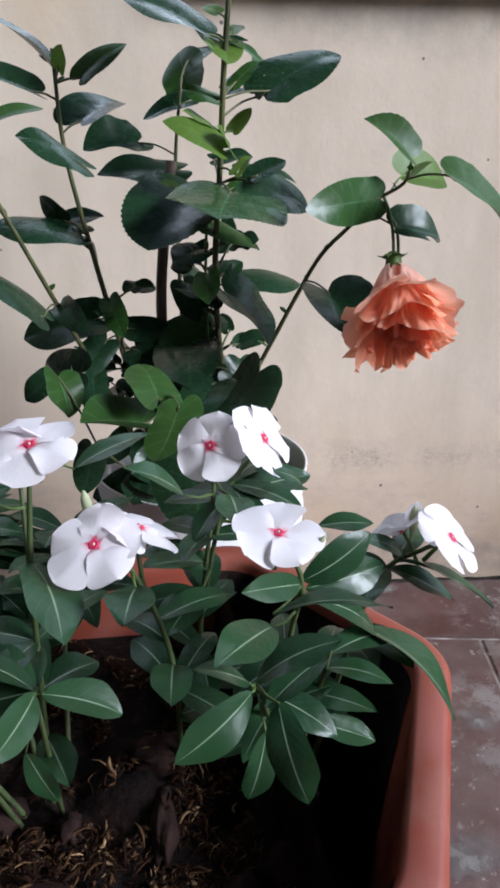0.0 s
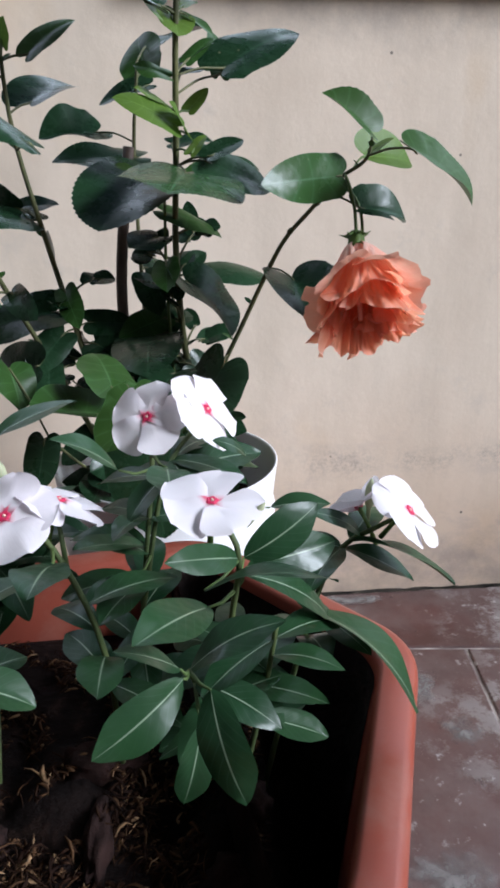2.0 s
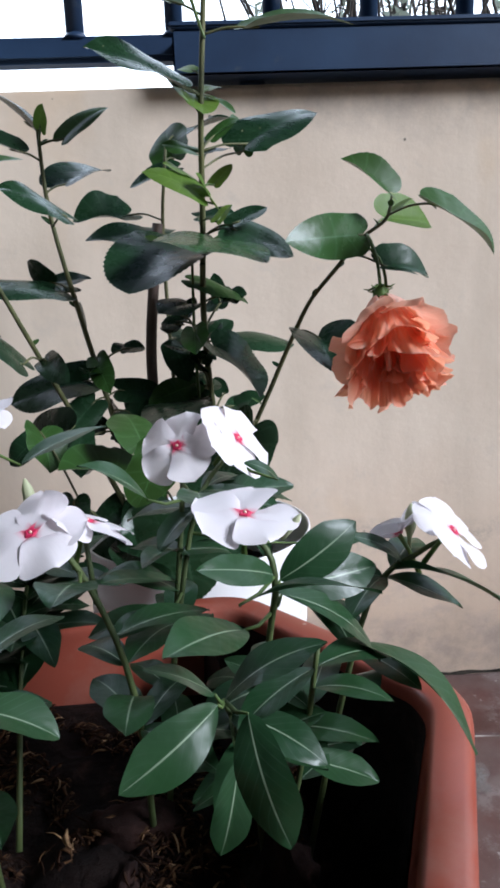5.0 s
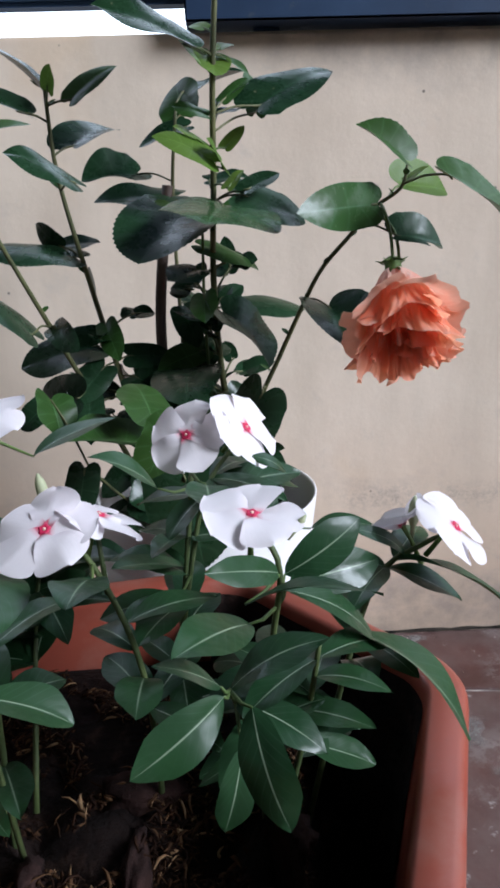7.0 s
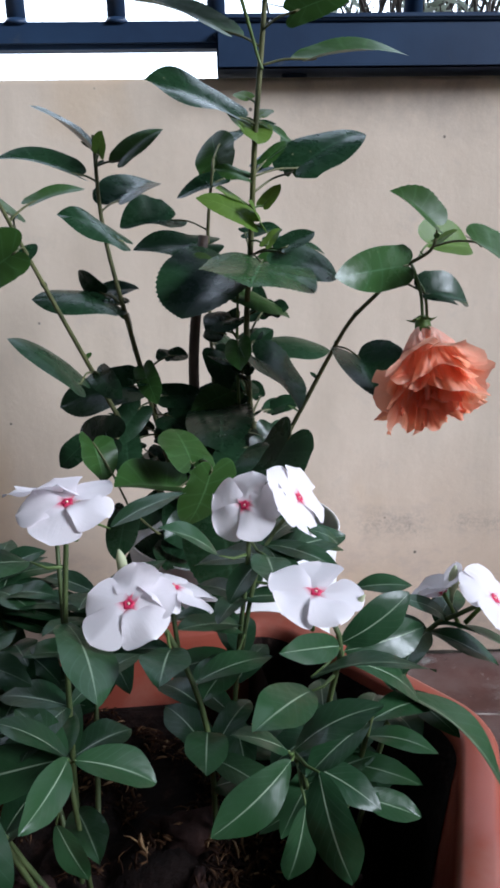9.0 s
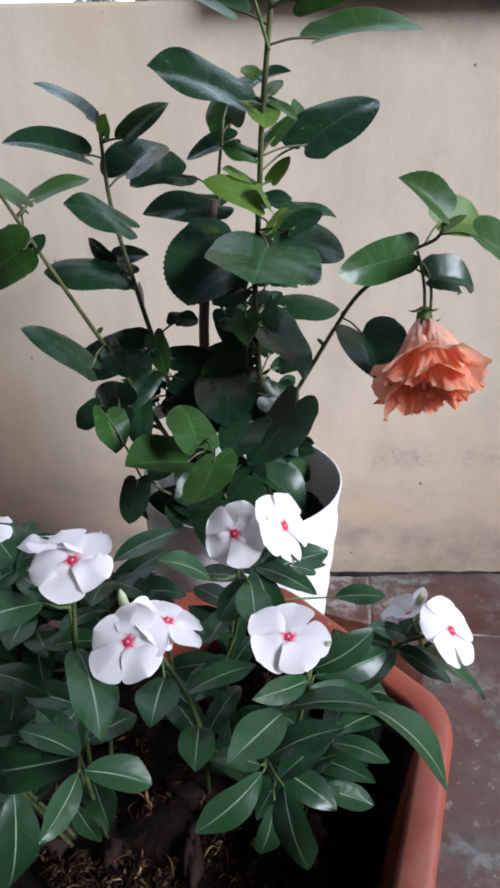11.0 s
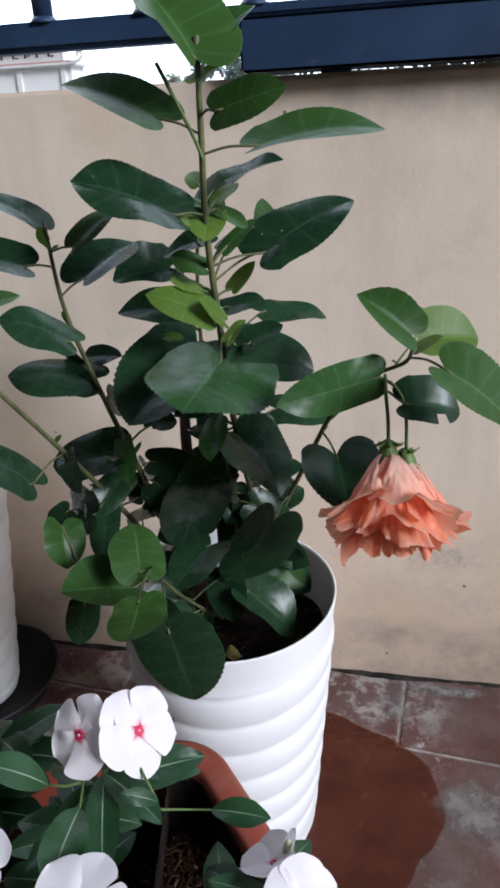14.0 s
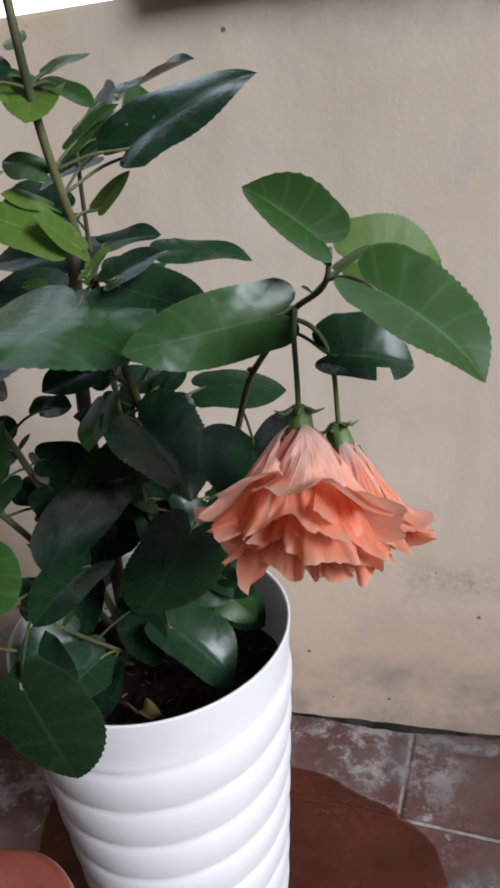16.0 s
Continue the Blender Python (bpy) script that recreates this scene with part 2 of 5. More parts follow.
def hibiscus_leaf(name, dark, light, vein, rough, through):
    n = Nodes(name, rough, spec=0.24)
    mid, side, av = vein_mask(n, 6.5, 0.10, 0.12)
    tint = n.mix(n.random(), dark, light)
    c = n.mix(n.ramp(n.noise(38, 5, 0.6), (0.35, 0.0), (0.7, 1.0)), tint, n.mix(0.45, tint, light))
    c = n.mix(n.math("MULTIPLY", side, 0.28), c, vein)
    c = n.mix(n.math("MULTIPLY", mid, 0.6), c, vein)
    spot = n.ramp(n.voronoi(95), (0.05, 1.0), (0.09, 0.0))
    keep = n.ramp(n.noise(24, 3), (0.62, 0.0), (0.66, 1.0))
    c = n.mix(n.math("MULTIPLY", n.math("MULTIPLY", spot, keep), 0.6), c, (0.30, 0.28, 0.16))
    # thin pale rim
    c = n.mix(n.math("MULTIPLY", n.ramp(av, (0.955, 0.0), (0.99, 1.0)), 0.35), c, vein)
    n.color(c)
    dust = n.ramp(n.noise(55, 6, 0.7), (0.4, rough - 0.04), (0.75, min(1.0, rough + 0.07)))
    n.rough(dust)
    n.bump(side, -1.0, 0.0046).bump(mid, -0.9, 0.004).bump(n.noise(28, 3), 0.25, 0.006).bump(n.noise(150, 4), 0.10, 0.0006)
    through_light(n, n.mix(0.6, c, light), through)
    return n.mat


def periwinkle_leaf():
    n = Nodes("periwinkle_leaf", 0.38, spec=0.34)
    mid, side, av = vein_mask(n, 8.0, 0.30, 0.11)
    tint = n.mix(n.random(), (0.010, 0.036, 0.013), (0.026, 0.070, 0.024))
    c = n.mix(n.ramp(n.noise(60, 4), (0.35, 0.0), (0.7, 0.5)), tint, (0.030, 0.064, 0.032))
    c = n.mix(n.math("MULTIPLY", n.math("MULTIPLY", side, n.ramp(n.noise(40, 3), (0.4, 0.2), (0.6, 1.0))), 0.26), c, (0.085, 0.15, 0.10))
    c = n.mix(n.math("MULTIPLY", n.math("MULTIPLY", mid, n.ramp(n.attr("blade_u"), (0.3, 1.0), (1.0, 0.35))), 0.8), c, (0.34, 0.44, 0.30))
    n.color(c)
    n.rough(n.ramp(n.noise(80, 5, 0.7), (0.4, 0.28), (0.75, 0.55)))
    n.bump(side, -0.7, 0.0016).bump(n.noise(45, 3), 0.5, 0.003).bump(n.noise(220, 3), 0.1, 0.0005)
    through_light(n, (0.04, 0.12, 0.04), 0.12)
    return n.mat


def stem_mat(name, a, b):
    n = Nodes(name, 0.6)
    n.color(n.ramp(n.noise(60, 5, 0.6, stretch=(1, 1, 0.4)), (0.35, a), (0.65, b)))
    n.bump(n.noise(200, 4), 0.4, 0.0006)
    return n.mat


def white_petal():
    n = Nodes("white_petal", 0.55, spec=0.3)
    u, v = n.attr("blade_u"), n.attr("blade_v")
    lines = n.ramp(n.math("PINGPONG", n.math("MULTIPLY", v, 5.0), 0.5), (0.0, 1.0), (0.18, 0.0))
    c = n.mix(n.math("MULTIPLY", lines, 0.08), (0.90, 0.845, 0.865), (0.78, 0.68, 0.74))
    pink = n.ramp(n.math("ADD", u, n.math("MULTIPLY", n.noise(300, 3), 0.06)), (0.11, 1.0), (0.15, 0.40), (0.23, 0.0))
    c = n.mix(pink, c, (0.66, 0.05, 0.13))
    n.color(c)
    n.bump(lines, 0.06, 0.0004).bump(n.noise(70, 3), 0.25, 0.002)
    through_light(n, (0.90, 0.84, 0.88), 0.30)
    return n.mat


def plain(name, color, rough=0.6, through=None):
    n = Nodes(name, rough)
    n.color(n.mix(n.math("MULTIPLY", n.noise(120, 4), 0.5), color, tuple(0.6 * c for c in color)))
    if through:
        through_light(n, color, through)
    return n.mat


def coral_petal(name, tone):
    """Coral petal; tone 1 is the pale, veined outer petal and 0 the deeper inner one."""
    n = Nodes(name, 0.5, spec=0.35)
    u, v = n.attr("blade_u"), n.attr("blade_v")
    # veins that run up the petal, and broader streaks between them
    xyz = n.t.nodes.new("ShaderNodeCombineXYZ")
    n.link(n.math("MULTIPLY", v, 7.0), xyz.inputs[0])
    n.link(n.math("MULTIPLY", u, 1.3), xyz.inputs[1])
    n.link(n.math("MULTIPLY", n.random(), 40.0), xyz.inputs[2])
    tex = n.t.nodes.new("ShaderNodeTexNoise")
    tex.inputs["Scale"].default_value = 1.3
    tex.inputs["Detail"].default_value = 5.0
    tex.inputs["Roughness"].default_value = 0.65
    n.link(xyz.outputs[0], tex.inputs["Vector"])
    streak = tex.outputs["Fac"]
    c = n.ramp(u, (0.0, (0.92, 0.58 + 0.08 * tone, 0.50 + 0.09 * tone)), (0.25, (0.94, 0.50 + 0.11 * tone, 0.36 + 0.13 * tone)), (0.7, (0.95, 0.33 + 0.17 * tone, 0.175 + 0.175 * tone)), (0.94, (0.95, 0.37 + 0.13 * tone, 0.225 + 0.125 * tone)), (1.0, (0.95, 0.54, 0.40)))
    c = n.mix(n.math("MULTIPLY", n.ramp(streak, (0.30, 1.0), (0.48, 0.0)), 0.5 - 0.25 * tone), c, (0.82, 0.22, 0.11))
    pale = n.ramp(streak, (0.50, 0.0), (0.66, 1.0))
    fade = n.ramp(u, (0.0, 0.95), (0.5, 0.75), (0.9, 0.35))
    c = n.mix(n.math("MULTIPLY", pale, fade), c, (0.93, 0.70, 0.57))
    # fine cream veins that fan out from the calyx
    wob = n.math("MULTIPLY", n.math("SUBTRACT", streak, 0.5), 0.5)
    line = n.math("PINGPONG", n.math("ADD", n.math("MULTIPLY", v, 4.5 + 2.0 * tone), wob), 0.5)
    vein = n.math("MULTIPLY", n.ramp(line, (0.03, 1.0), (0.14, 0.0)), n.ramp(u, (0.0, 0.9), (0.55, 0.7), (0.95, 0.12)))
    c = n.mix(n.math("MULTIPLY", vein, 0.75), c, (0.95, 0.78 + 0.08 * tone, 0.66 + 0.14 * tone))
    n.color(c)
    n.bump(streak, 0.35, 0.0016).bump(vein, 0.5, 0.0012).bump(n.noise(90, 5, 0.65), 0.7, 0.0022)
    through_light(n, (0.99, 0.48 + 0.08 * tone, 0.29 + 0.10 * tone), 0.57 - 0.15 * tone)
    return n.mat


HIB = {
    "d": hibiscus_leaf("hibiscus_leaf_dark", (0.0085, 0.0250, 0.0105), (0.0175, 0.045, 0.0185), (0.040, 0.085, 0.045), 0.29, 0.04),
    "g": hibiscus_leaf("hibiscus_leaf_glossy", (0.018, 0.054, 0.015), (0.032, 0.078, 0.020), (0.07, 0.15, 0.07), 0.27, 0.09),
    "m": hibiscus_leaf("hibiscus_leaf_green", (0.018, 0.052, 0.010), (0.036, 0.084, 0.016), (0.08, 0.165, 0.06), 0.40, 0.14),
    "y": hibiscus_leaf("hibiscus_leaf_young", (0.066, 0.140, 0.020), (0.125, 0.200, 0.032), (0.18, 0.29, 0.07), 0.44, 0.34),
}
M_PLEAF, M_PETAL, M_CORAL, M_CORAL_PALE = periwinkle_leaf(), white_petal(), coral_petal("coral_petal", 0.0), coral_petal("coral_petal_pale", 1.0)
M_BARK = stem_mat("hibiscus_bark", (0.050, 0.058, 0.022), (0.130, 0.132, 0.050))
M_GREENSTEM = stem_mat("green_stem", (0.055, 0.095, 0.022), (0.110, 0.165, 0.042))
M_PSTEM = stem_mat("periwinkle_stem", (0.038, 0.060, 0.018), (0.095, 0.125, 0.038))
M_STAKE = stem_mat("dry_stick", (0.045, 0.028, 0.022), (0.13, 0.085, 0.065))
M_EYE = plain("flower_eye", (0.60, 0.02, 0.09), 0.6)
M_EYELET = plain("flower_eye_centre", (0.80, 0.55, 0.45), 0.6)
M_CALYX = plain("calyx_green", (0.13, 0.21, 0.045), 0.5, 0.2)
M_BUD = plain("bud_cream", (0.55, 0.58, 0.36), 0.5, 0.25)
n = Nodes("straw_mulch", 0.85, spec=0.08)
shade = n.ramp(n.island(), (0.0, (0.010, 0.005, 0.0035)), (0.55, (0.032, 0.015, 0.008)), (0.90, (0.120, 0.064, 0.030)), (1.0, (0.40, 0.25, 0.13)))
n.color(n.mix(n.ramp(n.noise(300, 3), (0.4, 0.0), (0.7, 0.5)), shade, (0.020, 0.010, 0.007)))
M_STRAW = n.mat


# ------------------------------------------------------------------ blades
def blade(bm, base, tip, width, normal, outline, nu=18, nv=4, fold=0.18, droop=0.12, ripple=0.05, seed=0, dome=0.0, arch=0.0):
    """One leaf or petal: base to tip along the midrib, its own u and v kept on the points."""
    lu = bm.verts.layers.float.get("blade_u") or bm.verts.layers.float.new("blade_u")
    lv = bm.verts.layers.float.get("blade_v") or bm.verts.layers.float.new("blade_v")
    rnd = random.Random(seed)
    base, tip = Vector(base), Vector(tip)
    L = (tip - base).length
    ax = (tip - base) / L
    n = Vector(normal)
    n = (n - ax * n.dot(ax)).normalized()
    sd = ax.cross(n)
    ph, fr = rnd.random() * 6.28, 0.7 + rnd.random() * 0.8
    twist = (rnd.random() - 0.5) * 0.35
    rows = []
    for i in range(nu + 1):
        u = i / nu
        row = []
        for j in range(-nv, nv + 1):
            v = j / nv
            w = outline(u) * width * 0.5
            p = base + ax * (u * L) + sd * (w * v)
            h = fold * width * 0.5 * abs(v) ** 1.3 * outline(u)
            h += dome * width * (abs(v) - 0.9 * v * v) * outline(u)
            h += -droop * L * (u * u) + droop * L * 0.55 * u + 4 * arch * L * u * (1 - u)
            h += ripple * width * abs(v) * math.sin(ph + fr * 6.28 * u + (1.3 if v > 0 else 0.0))
            h += twist * width * 0.5 * v * u * outline(u)
            p = p + n * h
            vert = bm.verts.new(p)
            vert[lu], vert[lv] = u, v
            row.append(vert)
        rows.append(row)
    for a, b in zip(rows, rows[1:]):
        for k in range(2 * nv):
            bm.faces.new((a[k], b[k], b[k + 1], a[k + 1]))
    return rows


# margin of a heart-shaped leaf from the stalk round one lobe to the tip: along the midrib, across
HEART = ((0.0, 0.0), (-0.42, 0.12), (-0.86, 0.30), (-1.0, 0.50), (-0.84, 0.70), (-0.40, 0.86), (0.06, 0.955), (0.18, 0.99), (0.28, 1.0), (0.40, 0.975), (0.53, 0.90), (0.66, 0.77), (0.78, 0.59), (0.88, 0.37), (0.95, 0.165), (1.0, 0.0))


def margin(s, lobe, shift):
    """Point of the margin, s from the stalk (0) to the tip (1); the lobes reach back by lobe."""
    k = s * (len(HEART) - 1)
    i = min(int(k), len(HEART) - 2)
    f = k - i
    h = [HEART[max(0, min(len(HEART) - 1, i + d))] for d in (-1, 0, 1, 2)]
    x, y = (0.5 * (2 * b + (c - a) * f + (2 * a - 5 * b + 4 * c - d) * f * f + (3 * b - a - 3 * c + d) * f ** 3) for a, b, c, d in zip(*h))
    return (x * lobe if x < 0 else x ** shift), max(0.0, y)


def heart_blade(bm, base, tip, width, normal, lobe, shift, seed, fold=0.1, arch=0.05, ripple=0.05, dome=0.05, serr=0.013, nu=30, nv=5):
    """A heart-shaped hibiscus leaf with toothed edges and sunken veins, its own u and v kept on the points."""
    lu = bm.verts.layers.float.get("blade_u") or bm.verts.layers.float.new("blade_u")
    lv = bm.verts.layers.float.get("blade_v") or bm.verts.layers.float.new("blade_v")
    rnd = random.Random(seed)
    base, tip = Vector(base), Vector(tip)
    L = (tip - base).length
    ax = (tip - base) / L
    n = Vector(normal)
    n = (n - ax * n.dot(ax)).normalized()
    sd = ax.cross(n)
    ph, fr = rnd.random() * 6.28, 0.7 + rnd.random() * 0.8
    twist, lean = rnd.uniform(-0.18, 0.18), rnd.uniform(-0.05, 0.05)
    hook = rnd.uniform(-0.03, 0.10)
    rows = []
    for i in range(nu + 1):
        s = i / nu
        row = []
        for j in range(-nv, nv + 1):
            v = j / nv
            a = abs(v)
            mx, my = margin(s, lobe * (1 + (0.2 if v > 0 else -0.2) * lean * 20), shift)
            tooth = serr * ((1 if i % 2 else -0.4) * (0.6 + 0.8 * math.sin(ph + 3.1 * i) ** 2)) if a == 1 and 0.12 < s < 0.97 else 0.0
            # quarter veins rise off the midrib and run to the margin
            x = s ** 1.25 * (1 - a ** 1.15) + mx * a ** 1.15
            y = my * a * (1 + tooth * 1.3) * (1 + lean * v)
            x += tooth * 0.5 * width / L
            p = base + ax * (x * L) + sd * (y * width * 0.5 * (1 if v > 0 else -1))
            h = fold * width * 0.5 * y ** 1.3
            h += dome * width * (y - 0.9 * y * y)
            h += 4 * arch * L * max(-0.4, x) * (1 - x) - hook * L * max(0.0, x - 0.6) ** 2 * 3
            h += ripple * width * y * math.sin(ph + fr * 6.28 * s + (1.3 if v > 0 else 0.0)) * (0.5 + 0.8 * a)
            h += twist * width * 0.5 * y * (1 if v > 0 else -1) * x
            vert = bm.verts.new(p + n * h)
            vert[lu], vert[lv] = s, v
            row.append(vert)
        rows.append(row)
    for a, b in zip(rows, rows[1:]):
        for k in range(2 * nv):
            bm.faces.new((a[k], b[k], b[k + 1], a[k + 1]))
    bmesh.ops.remove_doubles(bm, verts=bm.verts, dist=1e-7)


def elliptic(u):
    """Oblong periwinkle leaf with a short blunt point."""
    t = min(1.0, max(0.0, u))
    return max(0.02, (4 * t * (1 - t)) ** 0.62 * (0.86 + 0.30 * t - 0.16 * t * t) * (1 - 0.35 * max(0.0, t - 0.72) / 0.28))


def fan(u):
    """Wide petal, narrow at the throat, its end drawn out to a slight corner."""
    w = 0.20 + 0.82 * min(1.0, u / 0.66) ** 0.90
    return w * (1.0 if u < 0.66 else max(0.03, 1 - ((u - 0.66) / 0.342) ** 2.0) ** 0.72)


# ------------------------------------------------------------------ structure
WALL_Y, WALL_TOP = 1.09, 0.79
bm = bmesh.new()
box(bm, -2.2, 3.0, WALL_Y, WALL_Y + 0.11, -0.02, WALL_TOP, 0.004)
structure("wall_north", bm, M_WALL, "unseen low cream plastered parapet, added to cut eastern light with damp stains", "wall")

# red floor tiles, laid a little askew to the wall, on a bed of grout
TILE, JOINT, SKEW = 0.40, 0.0045, radians(-5.0)
GRID = Vector((0.3605, 0.9465, 0.0))
bm = bmesh.new()
box(bm, -1.07, 1.97, -1.22, WALL_Y + 0.05, -0.06, -0.0025)
floor = structure("floor", bm, M_GROUT, "worn red clay floor tiles with pale grout", "floor")
AX, AY = Vector((math.cos(SKEW), math.sin(SKEW), 0)), Vector((-math.sin(SKEW), math.cos(SKEW), 0))


def tile(x0, x1, y0, y1, top=None):
    bm = bmesh.new()
    g = JOINT / 2
    c = [GRID + AX * x + AY * y for x, y in ((x0 + g, y0 + g), (x1 - g, y0 + g), (x1 - g, y1 - g), (x0 + g, y1 - g))]
    if top is not None:
        for k in (2, 3):
            c[k].y = top
    e = 0.003
    mid = sum(c, Vector()) / 4
    lo = [bm.verts.new((p.x, p.y, -0.012)) for p in c]
    hi = [bm.verts.new((p.x, p.y, -0.0015)) for p in c]
    tp = [bm.verts.new((p + (mid - p).normalized() * e) + Vector((0, 0, 0.0))) for p in c]
    for a, b in ((lo, hi), (hi, tp)):
        for k in range(4):
            bm.faces.new((a[k], a[(k + 1) % 4], b[(k + 1) % 4], b[k]))
    bm.faces.new(tp)
    part("tile", bm, M_TILE, floor, smooth=False)


for i in range(-3, 5):
    tile(i * TILE - 0.2, i * TILE + 0.2, 0.0, 0.14, top=WALL_Y - 0.002)
    for j in range(-5, 0):
        tile(i * TILE - TILE, i * TILE, j * TILE, (j + 1) * TILE)

# wet patch on the tiles round the white pot
n = Nodes("water_film", 0.08)
clear = n.t.nodes.new("ShaderNodeBsdfTransparent")
n.link(n.ramp(n.noise(9, 4), (0.35, (0.76, 0.53, 0.42)), (0.65, (0.94, 0.72, 0.58))), clear.inputs["Color"])
gloss = n.t.nodes.new("ShaderNodeBsdfGlossy")
gloss.inputs["Roughness"].default_value = 0.10
fres = n.t.nodes.new("ShaderNodeFresnel")
fres.inputs["IOR"].default_value = 1.33
film = n.t.nodes.new("ShaderNodeMixShader")
n.link(fres.outputs[0], film.inputs[0])
mud = n.t.nodes.new("ShaderNodeBsdfDiffuse")
n.link(n.ramp(n.noise(6, 4), (0.35, (0.110, 0.028, 0.016)), (0.65, (0.160, 0.044, 0.026))), mud.inputs["Color"])
murk = n.t.nodes.new("ShaderNodeMixShader")
n.link(n.ramp(n.noise(14, 4), (0.35, 0.35), (0.65, 0.65)), murk.inputs[0])
n.link(clear.outputs[0], murk.inputs[1])
n.link(mud.outputs[0], murk.inputs[2])
n.link(murk.outputs[0], film.inputs[1])
n.link(gloss.outputs[0], film.inputs[2])
n.link(film.outputs[0], n.t.nodes["Material Output"].inputs["Surface"])
M_WET = n.mat
bm = bmesh.new()
ring = []
rnd = random.Random(4)
for k in range(200):
    a = k * math.tau / 200
    c, s = math.cos(a), math.sin(a)
    rx = 0.192 if c > 0 else 0.23
    ry = 0.146 if s > 0 else 0.128
    r = (abs(c) ** 2.6 + abs(s) ** 2.6) ** (-1 / 2.6)
    r *= 1.0 + 0.035 * math.sin(3 * a + 1.0) + 0.028 * math.sin(5 * a + 0.6) + 0.014 * math.sin(9 * a + 2) + 0.007 * math.sin(17 * a) + 0.006 * rnd.random()
    ring.append(bm.verts.new((0.012 + rx * c * r, 0.862 + ry * s * r, 0.0012)))
bm.faces.new(ring)
wet = new("puddle", mesh_of(bm, "puddle", M_WET, False))
tagged(wet, "thin film of spilled water darkening the red tiles", "puddle")

# flaky lime left on the tiles by dried water
n = Nodes("lime_crust", 0.9, spec=0.2)
n.color(n.ramp(n.noise(35, 6, 0.7), (0.35, (0.17, 0.155, 0.148)), (0.65, (0.36, 0.345, 0.33))))
n.bump(n.noise(90, 5), 0.5, 0.001)
bare = n.t.nodes.new("ShaderNodeBsdfTransparent")
crumb = n.noise(42, 8, 0.78)
cover = n.ramp(n.math("ADD", n.math("MULTIPLY", n.attr("depth"), 0.55), n.math("SUBTRACT", crumb, 0.5)), (0.16, 0.0), (0.40, 0.75))
mixed = n.t.nodes.new("ShaderNodeMixShader")
n.link(cover, mixed.inputs[0])
n.link(bare.outputs[0], mixed.inputs[1])
n.link(n.b.outputs[0], mixed.inputs[2])
n.link(mixed.outputs[0], n.t.nodes["Material Output"].inputs["Surface"])
M_LIME = n.mat


def lime_stain(x, y, rx, ry, thick, seed):
    """A thin uneven crust, thickest in its middle."""
    bm = bmesh.new()
    layer = bm.verts.layers.float.new("depth")
    rings = []
    for i in range(1, 9):
        f = i / 8
        ring = []
        for k in range(48):
            a = k * math.tau / 48
            r = f * (1 + 0.30 * noise.noise(Vector((math.cos(a) * 1.6, math.sin(a) * 1.6, seed))))
            v = bm.verts.new((rx * r * math.cos(a), ry * r * math.sin(a), 0.0))
            v[layer] = thick * (1 - f) ** 0.6
            ring.append(v)
        rings.append(ring)
    bm.faces.new(rings[0])
    for a, b in zip(rings, rings[1:]):
        for k in range(48):
            bm.faces.new((a[k], b[k], b[(k + 1) % 48], a[(k + 1) % 48]))
    ob = new("lime_stain", mesh_of(bm, "lime_stain", M_LIME, False))
    ob.location = (x, y, 0.0022)
    tagged(ob, "flaky grey-white lime crust dried on the red tiles", "stain", group="lime stains on the floor", kind="structure")


for stain in ((0.160, 1.030, 0.030, 0.055, 0.70, 1), (0.250, 0.880, 0.055, 0.045, 0.95, 2), (0.225, 1.070, 0.090, 0.014, 0.80, 3), (0.090, 1.020, 0.050, 0.035, 0.25, 4),
              (0.300, 0.800, 0.035, 0.030, 0.65, 5), (0.225, 0.630, 0.055, 0.030, 0.75, 6), (0.290, 0.735, 0.030, 0.025, 0.30, 7), (0.270, 0.990, 0.050, 0.030, 0.20, 8)):
    lime_stain(*stain)

# dark dirt in the seam between floor and wall
seam = Nodes("seam_dirt", 1.0, spec=0.05)
seam.color(seam.ramp(seam.noise(40, 4), (0.35, (0.012, 0.011, 0.010)), (0.7, (0.06, 0.052, 0.042))))
bm = bmesh.new()
rnd = random.Random(12)
last = None
for k in range(241):
    x = -1.6 + 3.6 * k / 240
    w = 0.0005 + 0.0025 * rnd.random() + 0.006 * max(0.0, math.sin(k * 0.31) * math.sin(k * 0.083 + 1))
    row = [bm.verts.new((x, WALL_Y - 0.0005, 0.0025 + 0.003 * rnd.random())), bm.verts.new((x, WALL_Y - 0.5 * w, 0.003)), bm.verts.new((x, WALL_Y - w - 0.0015, 0.0004))]
    if last:
        bm.faces.new((last[0], last[1], row[1], row[0]))
        bm.faces.new((last[1], last[2], row[2], row[1]))
    last = row
structure("trim", bm, seam.mat, "line of dark dirt along the wall's foot", "dirt", True)

# the iron railing on the wall
RAIL_Y = WALL_Y
rail = thing("railing", "dark blue painted iron railing on top of the parapet wall", "railing", (0, RAIL_Y, WALL_TOP))


def rail_part(name, *b, bevel=0.003):
    bm = bmesh.new()
    box(bm, b[0], b[1], b[2], b[3], b[4] - WALL_TOP, b[5] - WALL_TOP, bevel)
    return part(name, bm, M_IRON, rail, smooth=False)


